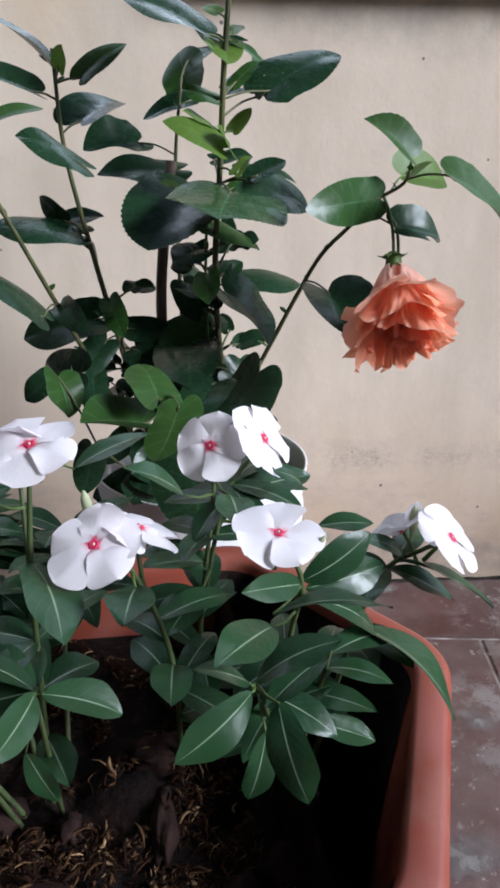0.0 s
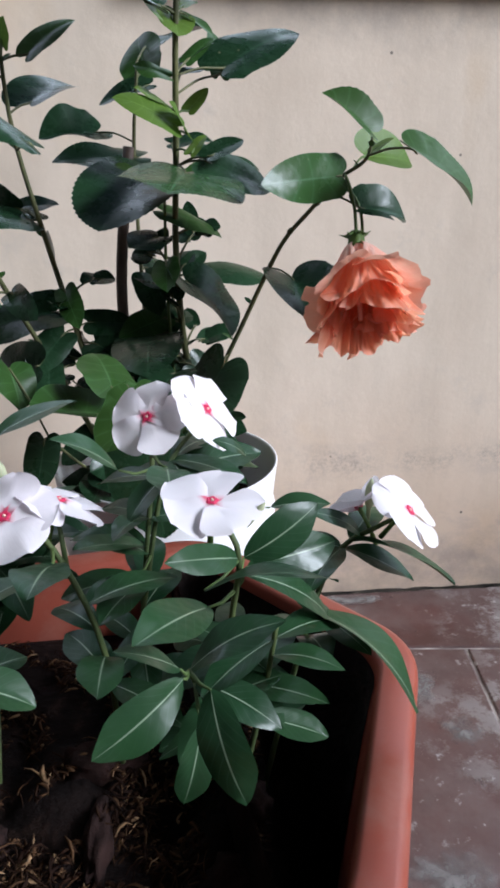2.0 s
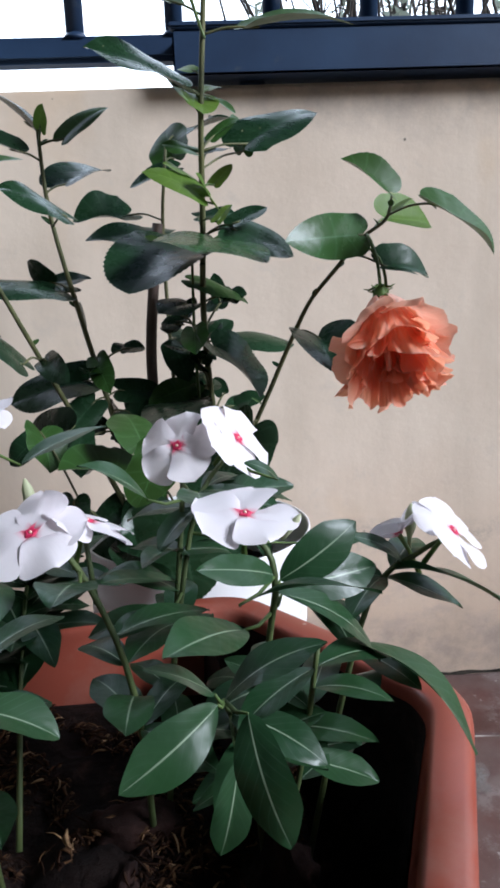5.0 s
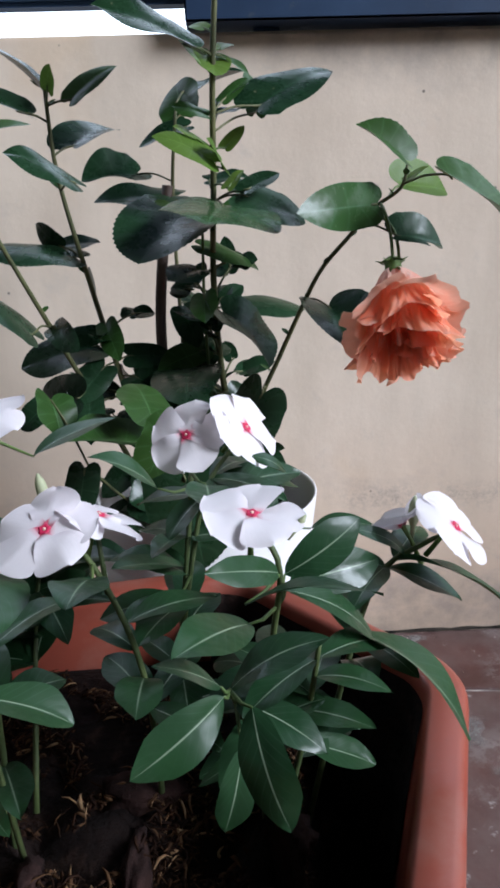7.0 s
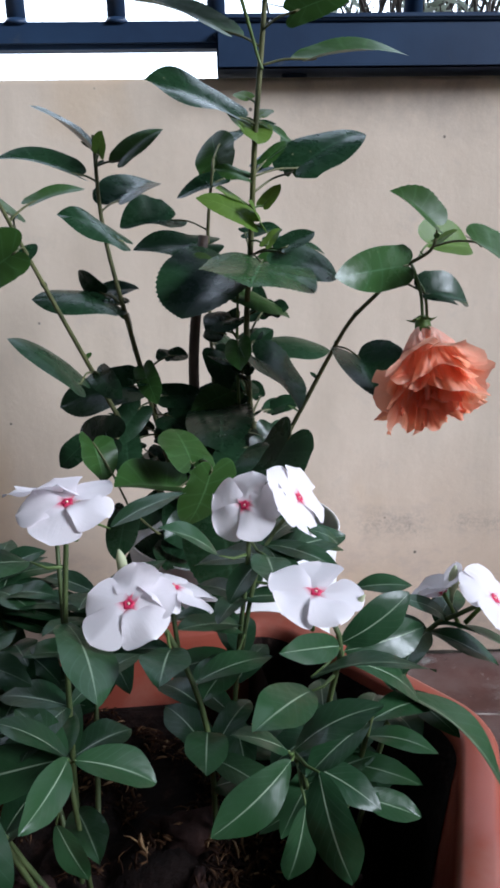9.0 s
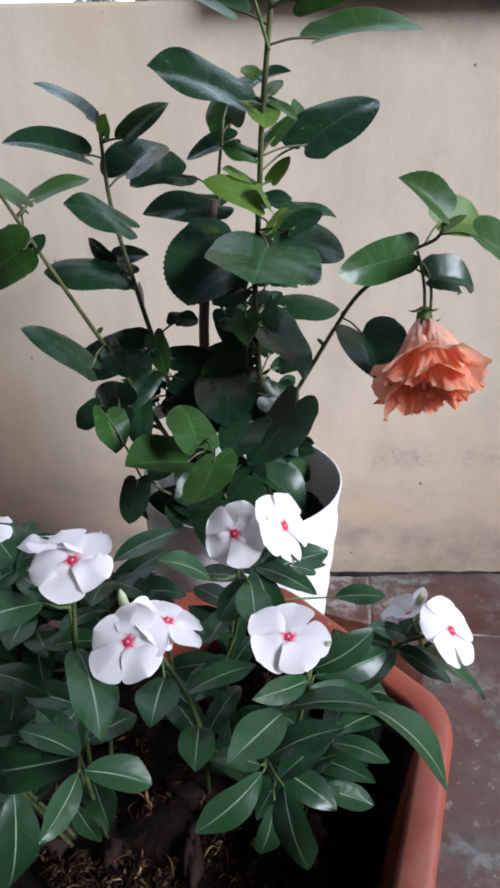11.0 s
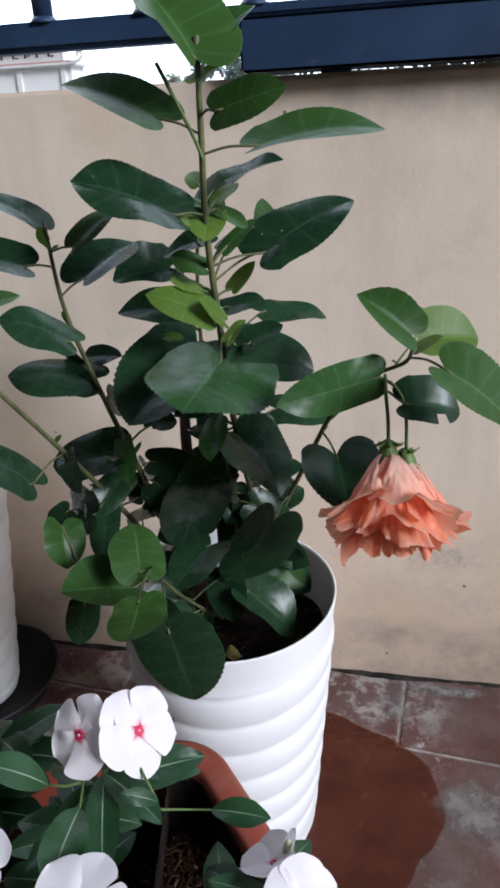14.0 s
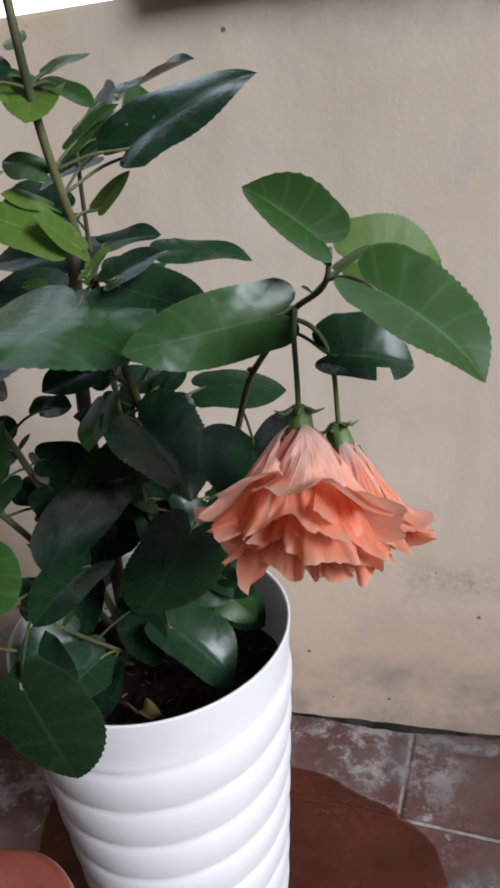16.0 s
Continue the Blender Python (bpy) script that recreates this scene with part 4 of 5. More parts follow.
hib_leaf((-0.157, 0.712, 0.637), (-0.123, 0.732, 0.648), 0.023, (-0.15, -0.42, 0.89), "m", 0.07, 0.46)
hib_leaf((-0.168, 0.699, 0.604), (-0.212, 0.714, 0.576), 0.036, (-0.44, -0.88, 0.20), "m", 0.06, 0.38)
hib_leaf((-0.171, 0.714, 0.596), (-0.161, 0.727, 0.609), 0.013, (-0.06, -0.68, 0.73), "d", 0.06, 0.47)
hib_leaf((-0.120, 0.816, 0.555), (-0.190, 0.803, 0.561), 0.051, (0.14, -0.31, 0.94), "d", -0.04, 0.43)
hib_leaf((-0.133, 0.829, 0.564), (-0.157, 0.843, 0.583), 0.021, (-0.59, -0.79, -0.15), "d", 0.05, 0.40)
hib_leaf((-0.135, 0.849, 0.563), (-0.102, 0.847, 0.566), 0.023, (-0.09, -0.45, 0.89), "d", 0.11, 0.50)
hib_leaf((-0.022, 0.880, 0.663), (-0.065, 0.876, 0.646), 0.026, (-0.27, -0.52, 0.81), "d", 0.10, 0.47)
hib_leaf((-0.001, 0.776, 0.656), (-0.028, 0.781, 0.664), 0.019, (0.48, -0.55, 0.69), "m", 0.03, 0.40)
hib_leaf((0.006, 0.793, 0.667), (0.032, 0.796, 0.682), 0.018, (-0.38, -0.46, 0.80), "d", 0.06, 0.46)
hib_leaf((0.007, 0.820, 0.664), (0.028, 0.827, 0.668), 0.014, (-0.05, -0.41, 0.91), "d", 0.07, 0.46)
hib_leaf((-0.034, 0.880, 0.605), (-0.108, 0.863, 0.601), 0.042, (0.03, -0.41, 0.91), "d", 0.03, 0.55)
hib_leaf((0.002, 0.770, 0.623), (-0.042, 0.760, 0.642), 0.027, (0.42, -0.62, 0.66), "y", 0.06, 0.42)
hib_leaf((0.010, 0.776, 0.618), (-0.002, 0.756, 0.638), 0.019, (0.05, -0.61, 0.79), "y", 0.08, 0.33)
hib_leaf((0.012, 0.772, 0.604), (0.025, 0.781, 0.618), 0.012, (-0.31, -0.65, 0.70), "y", 0.06, 0.47)
hib_leaf((-0.003, 0.830, 0.614), (0.031, 0.839, 0.617), 0.023, (0.04, -0.42, 0.91), "d", 0.09, 0.51)
hib_leaf((0.024, 0.856, 0.604), (0.076, 0.878, 0.594), 0.031, (0.27, -0.20, 0.94), "d", 0.11, 0.32)
hib_leaf((0.008, 0.767, 0.591), (-0.003, 0.699, 0.578), 0.088, (0.15, -0.42, 0.90), "g", -0.05, 0.42)
hib_leaf((0.122, 0.744, 0.588), (0.059, 0.703, 0.582), 0.032, (0.54, -0.83, 0.12), "g", -0.01, 0.43)
hib_leaf((0.023, 0.778, 0.599), (0.075, 0.788, 0.577), 0.040, (0.40, -0.63, 0.66), "d", 0.02, 0.52)
hib_leaf((0.026, 0.770, 0.602), (0.053, 0.780, 0.614), 0.022, (-0.18, -0.50, 0.85), "d", 0.09, 0.54)
hib_leaf((0.027, 0.890, 0.503), (0.086, 0.906, 0.495), 0.038, (0.22, -0.33, 0.92), "d", -0.08, 0.52)
hib_leaf((0.143, 0.745, 0.618), (0.107, 0.749, 0.644), 0.030, (0.60, -0.66, 0.45), "m", 0.28, 0.38)
hib_leaf((0.150, 0.785, 0.603), (0.193, 0.803, 0.600), 0.038, (0.30, -0.58, 0.75), "y", 0.22, 0.44)
hib_leaf((0.147, 0.754, 0.605), (0.164, 0.755, 0.614), 0.012, (-0.40, -0.38, 0.84), "y", 0.09, 0.51)
hib_leaf((0.164, 0.713, 0.605), (0.210, 0.704, 0.569), 0.048, (0.49, -0.37, 0.79), "m", 0.19, 0.40)
hib_leaf((0.141, 0.756, 0.565), (0.181, 0.766, 0.556), 0.036, (0.30, -0.58, 0.76), "d", 0.20, 0.42, bite=(0.60, 0.72, 0.42))
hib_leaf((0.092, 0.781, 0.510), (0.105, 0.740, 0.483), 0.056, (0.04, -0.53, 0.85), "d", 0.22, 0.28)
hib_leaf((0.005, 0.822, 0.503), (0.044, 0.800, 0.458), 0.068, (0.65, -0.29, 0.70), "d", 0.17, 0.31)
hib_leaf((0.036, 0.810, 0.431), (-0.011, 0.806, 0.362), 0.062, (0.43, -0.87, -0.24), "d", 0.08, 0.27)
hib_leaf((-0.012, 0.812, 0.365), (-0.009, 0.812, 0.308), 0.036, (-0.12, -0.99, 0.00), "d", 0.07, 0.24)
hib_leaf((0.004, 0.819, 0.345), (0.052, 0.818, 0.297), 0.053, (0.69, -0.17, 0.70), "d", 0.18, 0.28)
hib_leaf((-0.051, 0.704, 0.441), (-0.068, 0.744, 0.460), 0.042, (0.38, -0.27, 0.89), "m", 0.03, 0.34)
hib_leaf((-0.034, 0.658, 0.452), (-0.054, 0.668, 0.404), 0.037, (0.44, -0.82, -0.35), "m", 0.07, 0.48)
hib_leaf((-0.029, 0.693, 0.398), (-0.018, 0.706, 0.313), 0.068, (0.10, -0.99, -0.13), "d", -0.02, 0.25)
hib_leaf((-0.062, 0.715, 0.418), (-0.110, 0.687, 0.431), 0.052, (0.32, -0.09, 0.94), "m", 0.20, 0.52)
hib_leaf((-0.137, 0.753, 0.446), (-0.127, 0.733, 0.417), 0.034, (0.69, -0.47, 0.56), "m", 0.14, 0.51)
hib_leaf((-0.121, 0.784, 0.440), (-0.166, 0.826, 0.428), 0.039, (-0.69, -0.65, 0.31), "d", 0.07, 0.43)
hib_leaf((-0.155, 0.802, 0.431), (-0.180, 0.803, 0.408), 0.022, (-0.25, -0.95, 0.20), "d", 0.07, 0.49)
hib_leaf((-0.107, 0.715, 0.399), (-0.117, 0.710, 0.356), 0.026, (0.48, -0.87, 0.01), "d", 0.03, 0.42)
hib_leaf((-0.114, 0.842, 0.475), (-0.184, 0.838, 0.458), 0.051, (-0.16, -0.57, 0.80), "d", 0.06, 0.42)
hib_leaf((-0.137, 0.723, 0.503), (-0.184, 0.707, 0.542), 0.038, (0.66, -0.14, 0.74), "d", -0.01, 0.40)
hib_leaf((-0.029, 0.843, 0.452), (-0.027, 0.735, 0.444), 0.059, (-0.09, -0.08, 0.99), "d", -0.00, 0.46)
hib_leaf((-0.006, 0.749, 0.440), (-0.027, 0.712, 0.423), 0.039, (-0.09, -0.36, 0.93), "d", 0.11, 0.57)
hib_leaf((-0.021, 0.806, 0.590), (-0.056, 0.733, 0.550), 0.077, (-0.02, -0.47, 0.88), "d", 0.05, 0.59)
hib_leaf((-0.012, 0.831, 0.561), (0.038, 0.829, 0.540), 0.033, (0.37, -0.28, 0.88), "m", 0.02, 0.44)

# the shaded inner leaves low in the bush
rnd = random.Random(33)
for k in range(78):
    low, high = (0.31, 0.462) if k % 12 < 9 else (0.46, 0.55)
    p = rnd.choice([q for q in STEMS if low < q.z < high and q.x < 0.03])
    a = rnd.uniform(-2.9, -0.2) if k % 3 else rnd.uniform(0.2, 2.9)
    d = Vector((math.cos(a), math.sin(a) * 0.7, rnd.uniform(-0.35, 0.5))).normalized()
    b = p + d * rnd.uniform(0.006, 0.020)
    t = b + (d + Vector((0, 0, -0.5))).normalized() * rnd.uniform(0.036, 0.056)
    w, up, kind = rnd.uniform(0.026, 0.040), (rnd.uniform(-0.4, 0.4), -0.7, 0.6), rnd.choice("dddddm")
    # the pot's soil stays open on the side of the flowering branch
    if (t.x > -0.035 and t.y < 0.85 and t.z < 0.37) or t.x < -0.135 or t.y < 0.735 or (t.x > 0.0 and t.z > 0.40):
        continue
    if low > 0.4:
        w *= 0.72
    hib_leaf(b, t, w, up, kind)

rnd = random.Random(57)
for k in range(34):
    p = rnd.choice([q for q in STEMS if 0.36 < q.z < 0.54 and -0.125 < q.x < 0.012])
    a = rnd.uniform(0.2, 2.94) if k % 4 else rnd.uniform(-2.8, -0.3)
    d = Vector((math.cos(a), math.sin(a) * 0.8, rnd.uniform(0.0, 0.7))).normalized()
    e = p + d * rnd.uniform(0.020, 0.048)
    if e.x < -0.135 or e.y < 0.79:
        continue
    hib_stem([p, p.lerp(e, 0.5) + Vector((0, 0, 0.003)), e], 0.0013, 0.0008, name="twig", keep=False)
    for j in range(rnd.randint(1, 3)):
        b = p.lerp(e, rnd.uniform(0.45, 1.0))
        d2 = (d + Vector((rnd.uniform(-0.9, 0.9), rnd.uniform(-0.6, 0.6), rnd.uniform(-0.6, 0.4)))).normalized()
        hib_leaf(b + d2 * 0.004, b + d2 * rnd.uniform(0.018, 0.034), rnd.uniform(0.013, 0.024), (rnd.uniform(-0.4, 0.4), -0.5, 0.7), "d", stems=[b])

# young side shoots up the main stem
for k in range(8):
    p = rnd.choice([q for q in STEMS if 0.575 < q.z < 0.72 and -0.05 < q.x < 0.02])
    a = rnd.random() * math.tau
    d = Vector((math.cos(a), math.sin(a), rnd.uniform(0.3, 1.2))).normalized()
    b = p + d * rnd.uniform(0.010, 0.022)
    t = b + (d + Vector((0, 0, -0.2))).normalized() * rnd.uniform(0.018, 0.034)
    hib_leaf(b, t, rnd.uniform(0.009, 0.016), (0.2 * math.cos(a), -0.5, 0.85), rnd.choice("myymy"))

# small leaf buds and stipules along the branches
rnd = random.Random(21)
for p in STEMS[8::5]:
    a = rnd.random() * math.tau
    d = Vector((math.cos(a), math.sin(a), 0.7)).normalized()
    bm = bmesh.new()
    blade(bm, p - HIB_AT, p + d * (0.008 + 0.010 * rnd.random()) - HIB_AT, 0.005, (0, -0.5, 0.8), elliptic, 6, 2, 0.2, 0.1, 0.0, rnd.randrange(999))
    part("leaf_bud", bm, HIB[rnd.choice("dmm")], hib)


def sepal(u):
    return (1 - u) ** 0.75 + 0.02


def coral_flower(apex, axis, spin, size, seed, stalk, lip=0.35):
    """A double hibiscus flower that hangs: calyx, rings of crumpled petals, pistil."""
    rnd = random.Random(seed)
    fl = new("flower")
    fl.parent = hib
    fl.empty_display_size = 0.01
    z = Vector(axis).normalized()
    x = z.cross(Vector((0.2, 1, 0.1))).normalized()
    y = z.cross(x)
    o = Vector(apex) - HIB_AT

    def front(ang):
        return max(0.0, -(x * math.cos(ang) + y * math.sin(ang)).y) ** 0.7

    def petal(ang, length, flare, width, drop, ruffle, curl, lift, sd, mat):
        """A broad crumpled petal; those on the open side are lifted and spread."""
        bm = bmesh.new()
        lu = bm.verts.layers.float.new("blade_u")
        lv = bm.verts.layers.float.new("blade_v")
        r = random.Random(sd)
        p1, p2, p3, p4 = (r.random() * 6.28 for _ in range(4))
        nu, nv = 28, 48
        rows = []
        for i in range(nu + 1):
            u = i / nu
            late = max(0.0, u - 0.55) / 0.45
            hem = max(0.0, u - 0.80) / 0.20
            row = []
            for j in range(nv + 1):
                v = 2 * j / nv - 1
                half = width * (0.20 + 0.80 * u ** 0.65) * 0.5
                a = ang + half * v
                fr = front(a)
                reach = (1 - 0.12 * abs(v) ** 2.6) * u + 0.028 * hem * (math.sin(p2 + v * 5) + 0.35 * math.sin(p1 + v * 12))
                out = flare * (1 + 0.95 * lift * fr)
                rr = 0.05 + out * reach ** 0.80 + curl * hem ** 1.5
                rr += ruffle * late ** 1.2 * (0.80 * math.sin(p1 + v * 3.8) + 0.42 * math.sin(p2 + v * 8.0) + 0.20 * math.sin(p4 + v * 17.0))
                rr += 0.016 * u ** 3 * math.sin(p3 + 9.0 * v) + 0.045 * u * u * math.sin(p4 + 3.2 * v)
                dd = drop + length * (1 - 0.62 * lift * fr) * reach ** 1.22 - abs(curl) * 0.6 * hem ** 2
                dd += ruffle * 0.45 * late ** 1.3 * (math.sin(p3 + v * 4.5) + 0.4 * math.sin(p2 + v * 10.0))
                crumple = noise.noise(Vector((u * 5.0 + p1, v * 4.0 * width + p2, p3))) * 0.075 * u ** 1.6 + noise.noise(Vector((u * 12.0 + p2, v * 10.0 * width + p1, p4))) * 0.030 * late
                rr += crumple
                dd += 0.3 * crumple * late
                q = o + size * (z * dd + (x * math.cos(a) + y * math.sin(a)) * rr)
                vert = bm.verts.new(q)
                vert[lu], vert[lv] = u, v
                row.append(vert)
            rows.append(row)
        for a, b in zip(rows, rows[1:]):
            for k in range(nv):
                bm.faces.new((a[k], a[k + 1], b[k + 1], b[k]))
        part("petal", bm, mat, fl)

    # count, first angle, length, spread, angular width, start, ruffle, curl of the hem, how much the open side lifts
    for ring, (count, turn, length, flare, width, drop, ruffle, curl, lift) in enumerate((
            (5, 0.0, 0.88, 0.275, 1.70, 0.00, 0.095, 0.12, 1.0), (5, 0.6, 0.98, 0.275, 1.70, 0.02, 0.100, 0.04, 0.80),
            (5, 0.2, 0.96, 0.255, 1.65, 0.05, 0.095, 0.03, 0.62), (4, 0.9, 0.80, 0.19, 1.80, 0.08, 0.080, 0.04, 0.45))):
        for k in range(count):
            a = spin + turn + k * math.tau / count + rnd.uniform(-0.2, 0.2)
            petal(a, length * rnd.uniform(0.86, 1.06), flare * rnd.uniform(0.90, 1.12), width, drop, ruffle, curl, lip * lift, seed * 31 + 100 * ring + k, M_CORAL_PALE if ring == 0 else M_CORAL)
    bm = bmesh.new()
    tube(bm, [o + z * size * 0.2, o + z * size * 0.5, o + z * size * 0.74], [size * 0.03, size * 0.025, size * 0.02], 8)
    part("pistil", bm, M_CORAL, fl)
    bm = bmesh.new()
    cs = 0.066
    prof = [(-0.13, 0.025), (-0.11, 0.055), (-0.04, 0.085), (0.06, 0.095), (0.14, 0.085)]
    rings = [[bm.verts.new(o + z * cs * t + (x * math.cos(k * math.tau / 15) + y * math.sin(k * math.tau / 15)) * cs * (r + (0.012 if k % 3 == 0 else 0))) for k in range(15)] for t, r in prof]
    for a, b in zip(rings, rings[1:]):
        for k in range(15):
            bm.faces.new((a[k], a[(k + 1) % 15], b[(k + 1) % 15], b[k]))
    bm.faces.new(rings[0][::-1])
    for k in range(5):
        a = spin + k * math.tau / 5
        d = x * math.cos(a) + y * math.sin(a)
        blade(bm, o + z * cs * 0.10 + d * cs * 0.095, o + z * cs * 0.46 + d * cs * 0.215, cs * 0.17, d, sepal, 8, 2, 0.1, 0.1, 0.0, k)
    for k in range(7):
        a = spin + 0.3 + k * math.tau / 7
        d = x * math.cos(a) + y * math.sin(a)
        tube(bm, [o - z * cs * 0.10 + d * cs * 0.05, o - z * cs * 0.07 + d * cs * 0.12, o - z * cs * 0.09 + d * cs * 0.18], [cs * 0.016, cs * 0.013, cs * 0.004], 5)
    part("calyx", bm, M_CALYX, fl, "pale green calyx with thin pointed bracts")
    bm = bmesh.new()
    tube(bm, [Vector(p) - HIB_AT for p in curve(stalk, 6)], 0.0013, 7)
    part("stalk", bm, M_GREENSTEM, fl)


coral_flower((0.131, 0.7235, 0.5425), (0.05, -0.27, -0.96), 0.9, 0.077, 3, [(0.127, 0.750, 0.588), (0.128, 0.738, 0.580), (0.130, 0.729, 0.566), (0.131, 0.7235, 0.549)], 1.0)
coral_flower((0.1445, 0.755, 0.5220), (0.30, -0.25, -0.92), 1.1, 0.066, 8, [(0.122, 0.763, 0.582), (0.134, 0.760, 0.576), (0.142, 0.757, 0.560), (0.1443, 0.755, 0.528)], 0.3)


# a shrivelled yellow leaf on the pot's soil
fallen = thing("fallen_leaf", "shrivelled pale yellow leaf lying on the pot's soil", "dry leaf", (-0.004, 0.785, 0.288))
bm = bmesh.new()
blade(bm, (-0.013, 0.003, 0.001), (0.011, -0.003, 0.003), 0.011, (0, -0.3, 1), elliptic, 18, 5, 1.5, -0.35, 0.45, 5)
part("blade", bm, plain("dry_leaf", (0.40, 0.33, 0.12), 0.7, 0.2), fallen)
bm = bmesh.new()
tube(bm, [(-0.013, 0.003, 0.001), (-0.022, 0.007, 0.003), (-0.030, 0.009, 0.001)], [0.0009, 0.0008, 0.0006], 6)
part("petiole", bm, M_STAKE, fallen)

# ------------------------------------------------------------------ periwinkles in the planter
PERI = {}
PERI_STEMS = {}


def periwinkle(key, at, label):
    PERI[key] = (thing("periwinkle", label, "periwinkle", at, group="white periwinkles in the planter"), Vector(at))
    PERI_STEMS[key] = []


periwinkle(1, (0.020, 0.470, 0.285), "bushy white periwinkle with a red-eyed flower")
periwinkle(2, (-0.098, 0.462, 0.292), "white periwinkle with broad leaves and clustered flowers")
periwinkle(3, (0.036, 0.485, 0.280), "leaning white periwinkle with one flower over the rim")
periwinkle(4, (-0.030, 0.485, 0.292), "tall white periwinkle with paired flowers")


def peri_stem(key, points, r0=0.0016, r1=0.0011):
    plant, at = PERI[key]
    pts = curve(points, 5)
    bm = bmesh.new()
    tube(bm, [p - at for p in pts], [r0 + (r1 - r0) * i / (len(pts) - 1) for i in range(len(pts))], 7)
    PERI_STEMS[key].extend(pts)
    part("stem", bm, M_PSTEM, plant)


peri_stem(1, [(0.020, 0.474, 0.27), (0.013, 0.448, 0.36), (0.004, 0.430, 0.403)])
peri_stem(1, [(0.024, 0.474, 0.27), (0.021, 0.456, 0.39), (0.025, 0.443, 0.445), (0.016, 0.448, 0.463)])
peri_stem(1, [(0.022, 0.474, 0.27), (0.035, 0.455, 0.36), (0.040, 0.440, 0.417)])
peri_stem(3, [(0.036, 0.485, 0.26), (0.056, 0.486, 0.36), (0.073, 0.490, 0.415), (0.092, 0.485, 0.434), (0.101, 0.477, 0.443)])
peri_stem(4, [(-0.028, 0.488, 0.28), (-0.020, 0.508, 0.38), (-0.012, 0.513, 0.455), (-0.012, 0.521, 0.476)])
peri_stem(4, [(-0.020, 0.508, 0.38), (-0.006, 0.515, 0.45), (0.014, 0.526, 0.477)], 0.0014, 0.0011)
peri_stem(4, [(-0.032, 0.482, 0.28), (-0.034, 0.466, 0.385), (-0.050, 0.458, 0.445), (-0.063, 0.450, 0.460)])
peri_stem(4, [(-0.045, 0.460, 0.43), (-0.048, 0.464, 0.460)], 0.0012, 0.0010)
peri_stem(2, [(-0.095, 0.460, 0.28), (-0.093, 0.434, 0.400)])
peri_stem(2, [(-0.102, 0.465, 0.28), (-0.096, 0.461, 0.43), (-0.089, 0.459, 0.503)])
peri_stem(2, [(-0.096, 0.461, 0.43), (-0.098, 0.474, 0.503)], 0.0012, 0.0010)
peri_stem(2, [(-0.110, 0.460, 0.28), (-0.145, 0.455, 0.38), (-0.158, 0.500, 0.485)])
peri_stem(2, [(-0.112, 0.455, 0.28), (-0.140, 0.445, 0.37), (-0.150, 0.440, 0.405)])


def peri_leaf(base, tip, width, key, normal=None, bend=0.10):
    plant, at = PERI[key]
    base, tip = Vector(base), Vector(tip)
    seed = int(abs(base.x * 7919 + base.y * 104729 + tip.z * 1299709 + tip.x * 4001) * 10) % 100000
    p = min(PERI_STEMS[key], key=lambda q: (q - base).length)
    if (p - base).length < 0.012:
        base = p.copy()
    n = Vector(normal) if normal else Vector((0.25 * (tip - base).x / 0.04, -0.32, 0.95))
    bm = bmesh.new()
    arch = 0.05 + 0.0007 * (seed % 100)
    blade(bm, base - at, tip - at, width * 1.05, n, elliptic, 22, 4, max(-0.1, min(0.5, 2 * bend + 0.1 - 1.6 * arch)), 0.0, 0.05, seed, dome=0.06, arch=arch)
    if (p - base).length > 0.004:
        k = len(bm.faces)
        tube(bm, [p - at, (p + base) / 2 - at - Vector((0, 0, 0.002)), base - at], [0.0009, 0.0008, 0.0005], 5)
        bm.faces.ensure_lookup_table()
        for f in bm.faces[k:]:
            f.material_index = 1
    return part("leaf", bm, [M_PLEAF, M_GREENSTEM], plant)


peri_leaf((0.002, 0.418, 0.409), (-0.031, 0.398, 0.392), 0.019, 1, (0.36, -0.86, 0.36), 0.05)
peri_leaf((0.012, 0.409, 0.411), (0.024, 0.394, 0.371), 0.020, 1, (-0.36, -0.90, 0.23), -0.02)
peri_leaf((0.008, 0.417, 0.387), (0.000, 0.412, 0.353), 0.014, 1, (0.23, -0.97, 0.08), 0.09)
peri_leaf((0.005, 0.425, 0.409), (0.043, 0.434, 0.421), 0.017, 1, (-0.27, -0.17, 0.95), 0.10)
peri_leaf((0.001, 0.420, 0.412), (-0.022, 0.410, 0.429), 0.013, 1, (0.55, 0.05, 0.83), 0.01)
peri_leaf((0.012, 0.440, 0.425), (-0.014, 0.401, 0.437), 0.020, 1, (0.48, -0.04, 0.88), 0.08)
peri_leaf((0.008, 0.436, 0.393), (0.039, 0.415, 0.385), 0.016, 1, (0.00, -0.34, 0.94), 0.05)
peri_leaf((0.033, 0.437, 0.371), (0.062, 0.434, 0.361), 0.014, 1, (0.26, -0.34, 0.90), 0.10)
peri_leaf((0.040, 0.445, 0.397), (0.068, 0.434, 0.395), 0.014, 1, (0.05, -0.06, 1.00), 0.10)
peri_leaf((0.058, 0.464, 0.405), (0.103, 0.440, 0.366), 0.031, 3, (0.65, -0.01, 0.76), 0.13)
peri_leaf((0.086, 0.484, 0.417), (0.117, 0.450, 0.423), 0.019, 3, (0.27, 0.41, 0.87), 0.12)
peri_leaf((0.028, 0.459, 0.436), (0.060, 0.467, 0.456), 0.019, 1, (0.13, -0.97, 0.20), 0.03)
peri_leaf((0.029, 0.457, 0.433), (0.070, 0.475, 0.433), 0.018, 1, (0.38, -0.84, 0.39), 0.08)
peri_leaf((0.011, 0.428, 0.441), (0.061, 0.425, 0.444), 0.021, 1, (-0.02, 0.29, 0.96), 0.08)
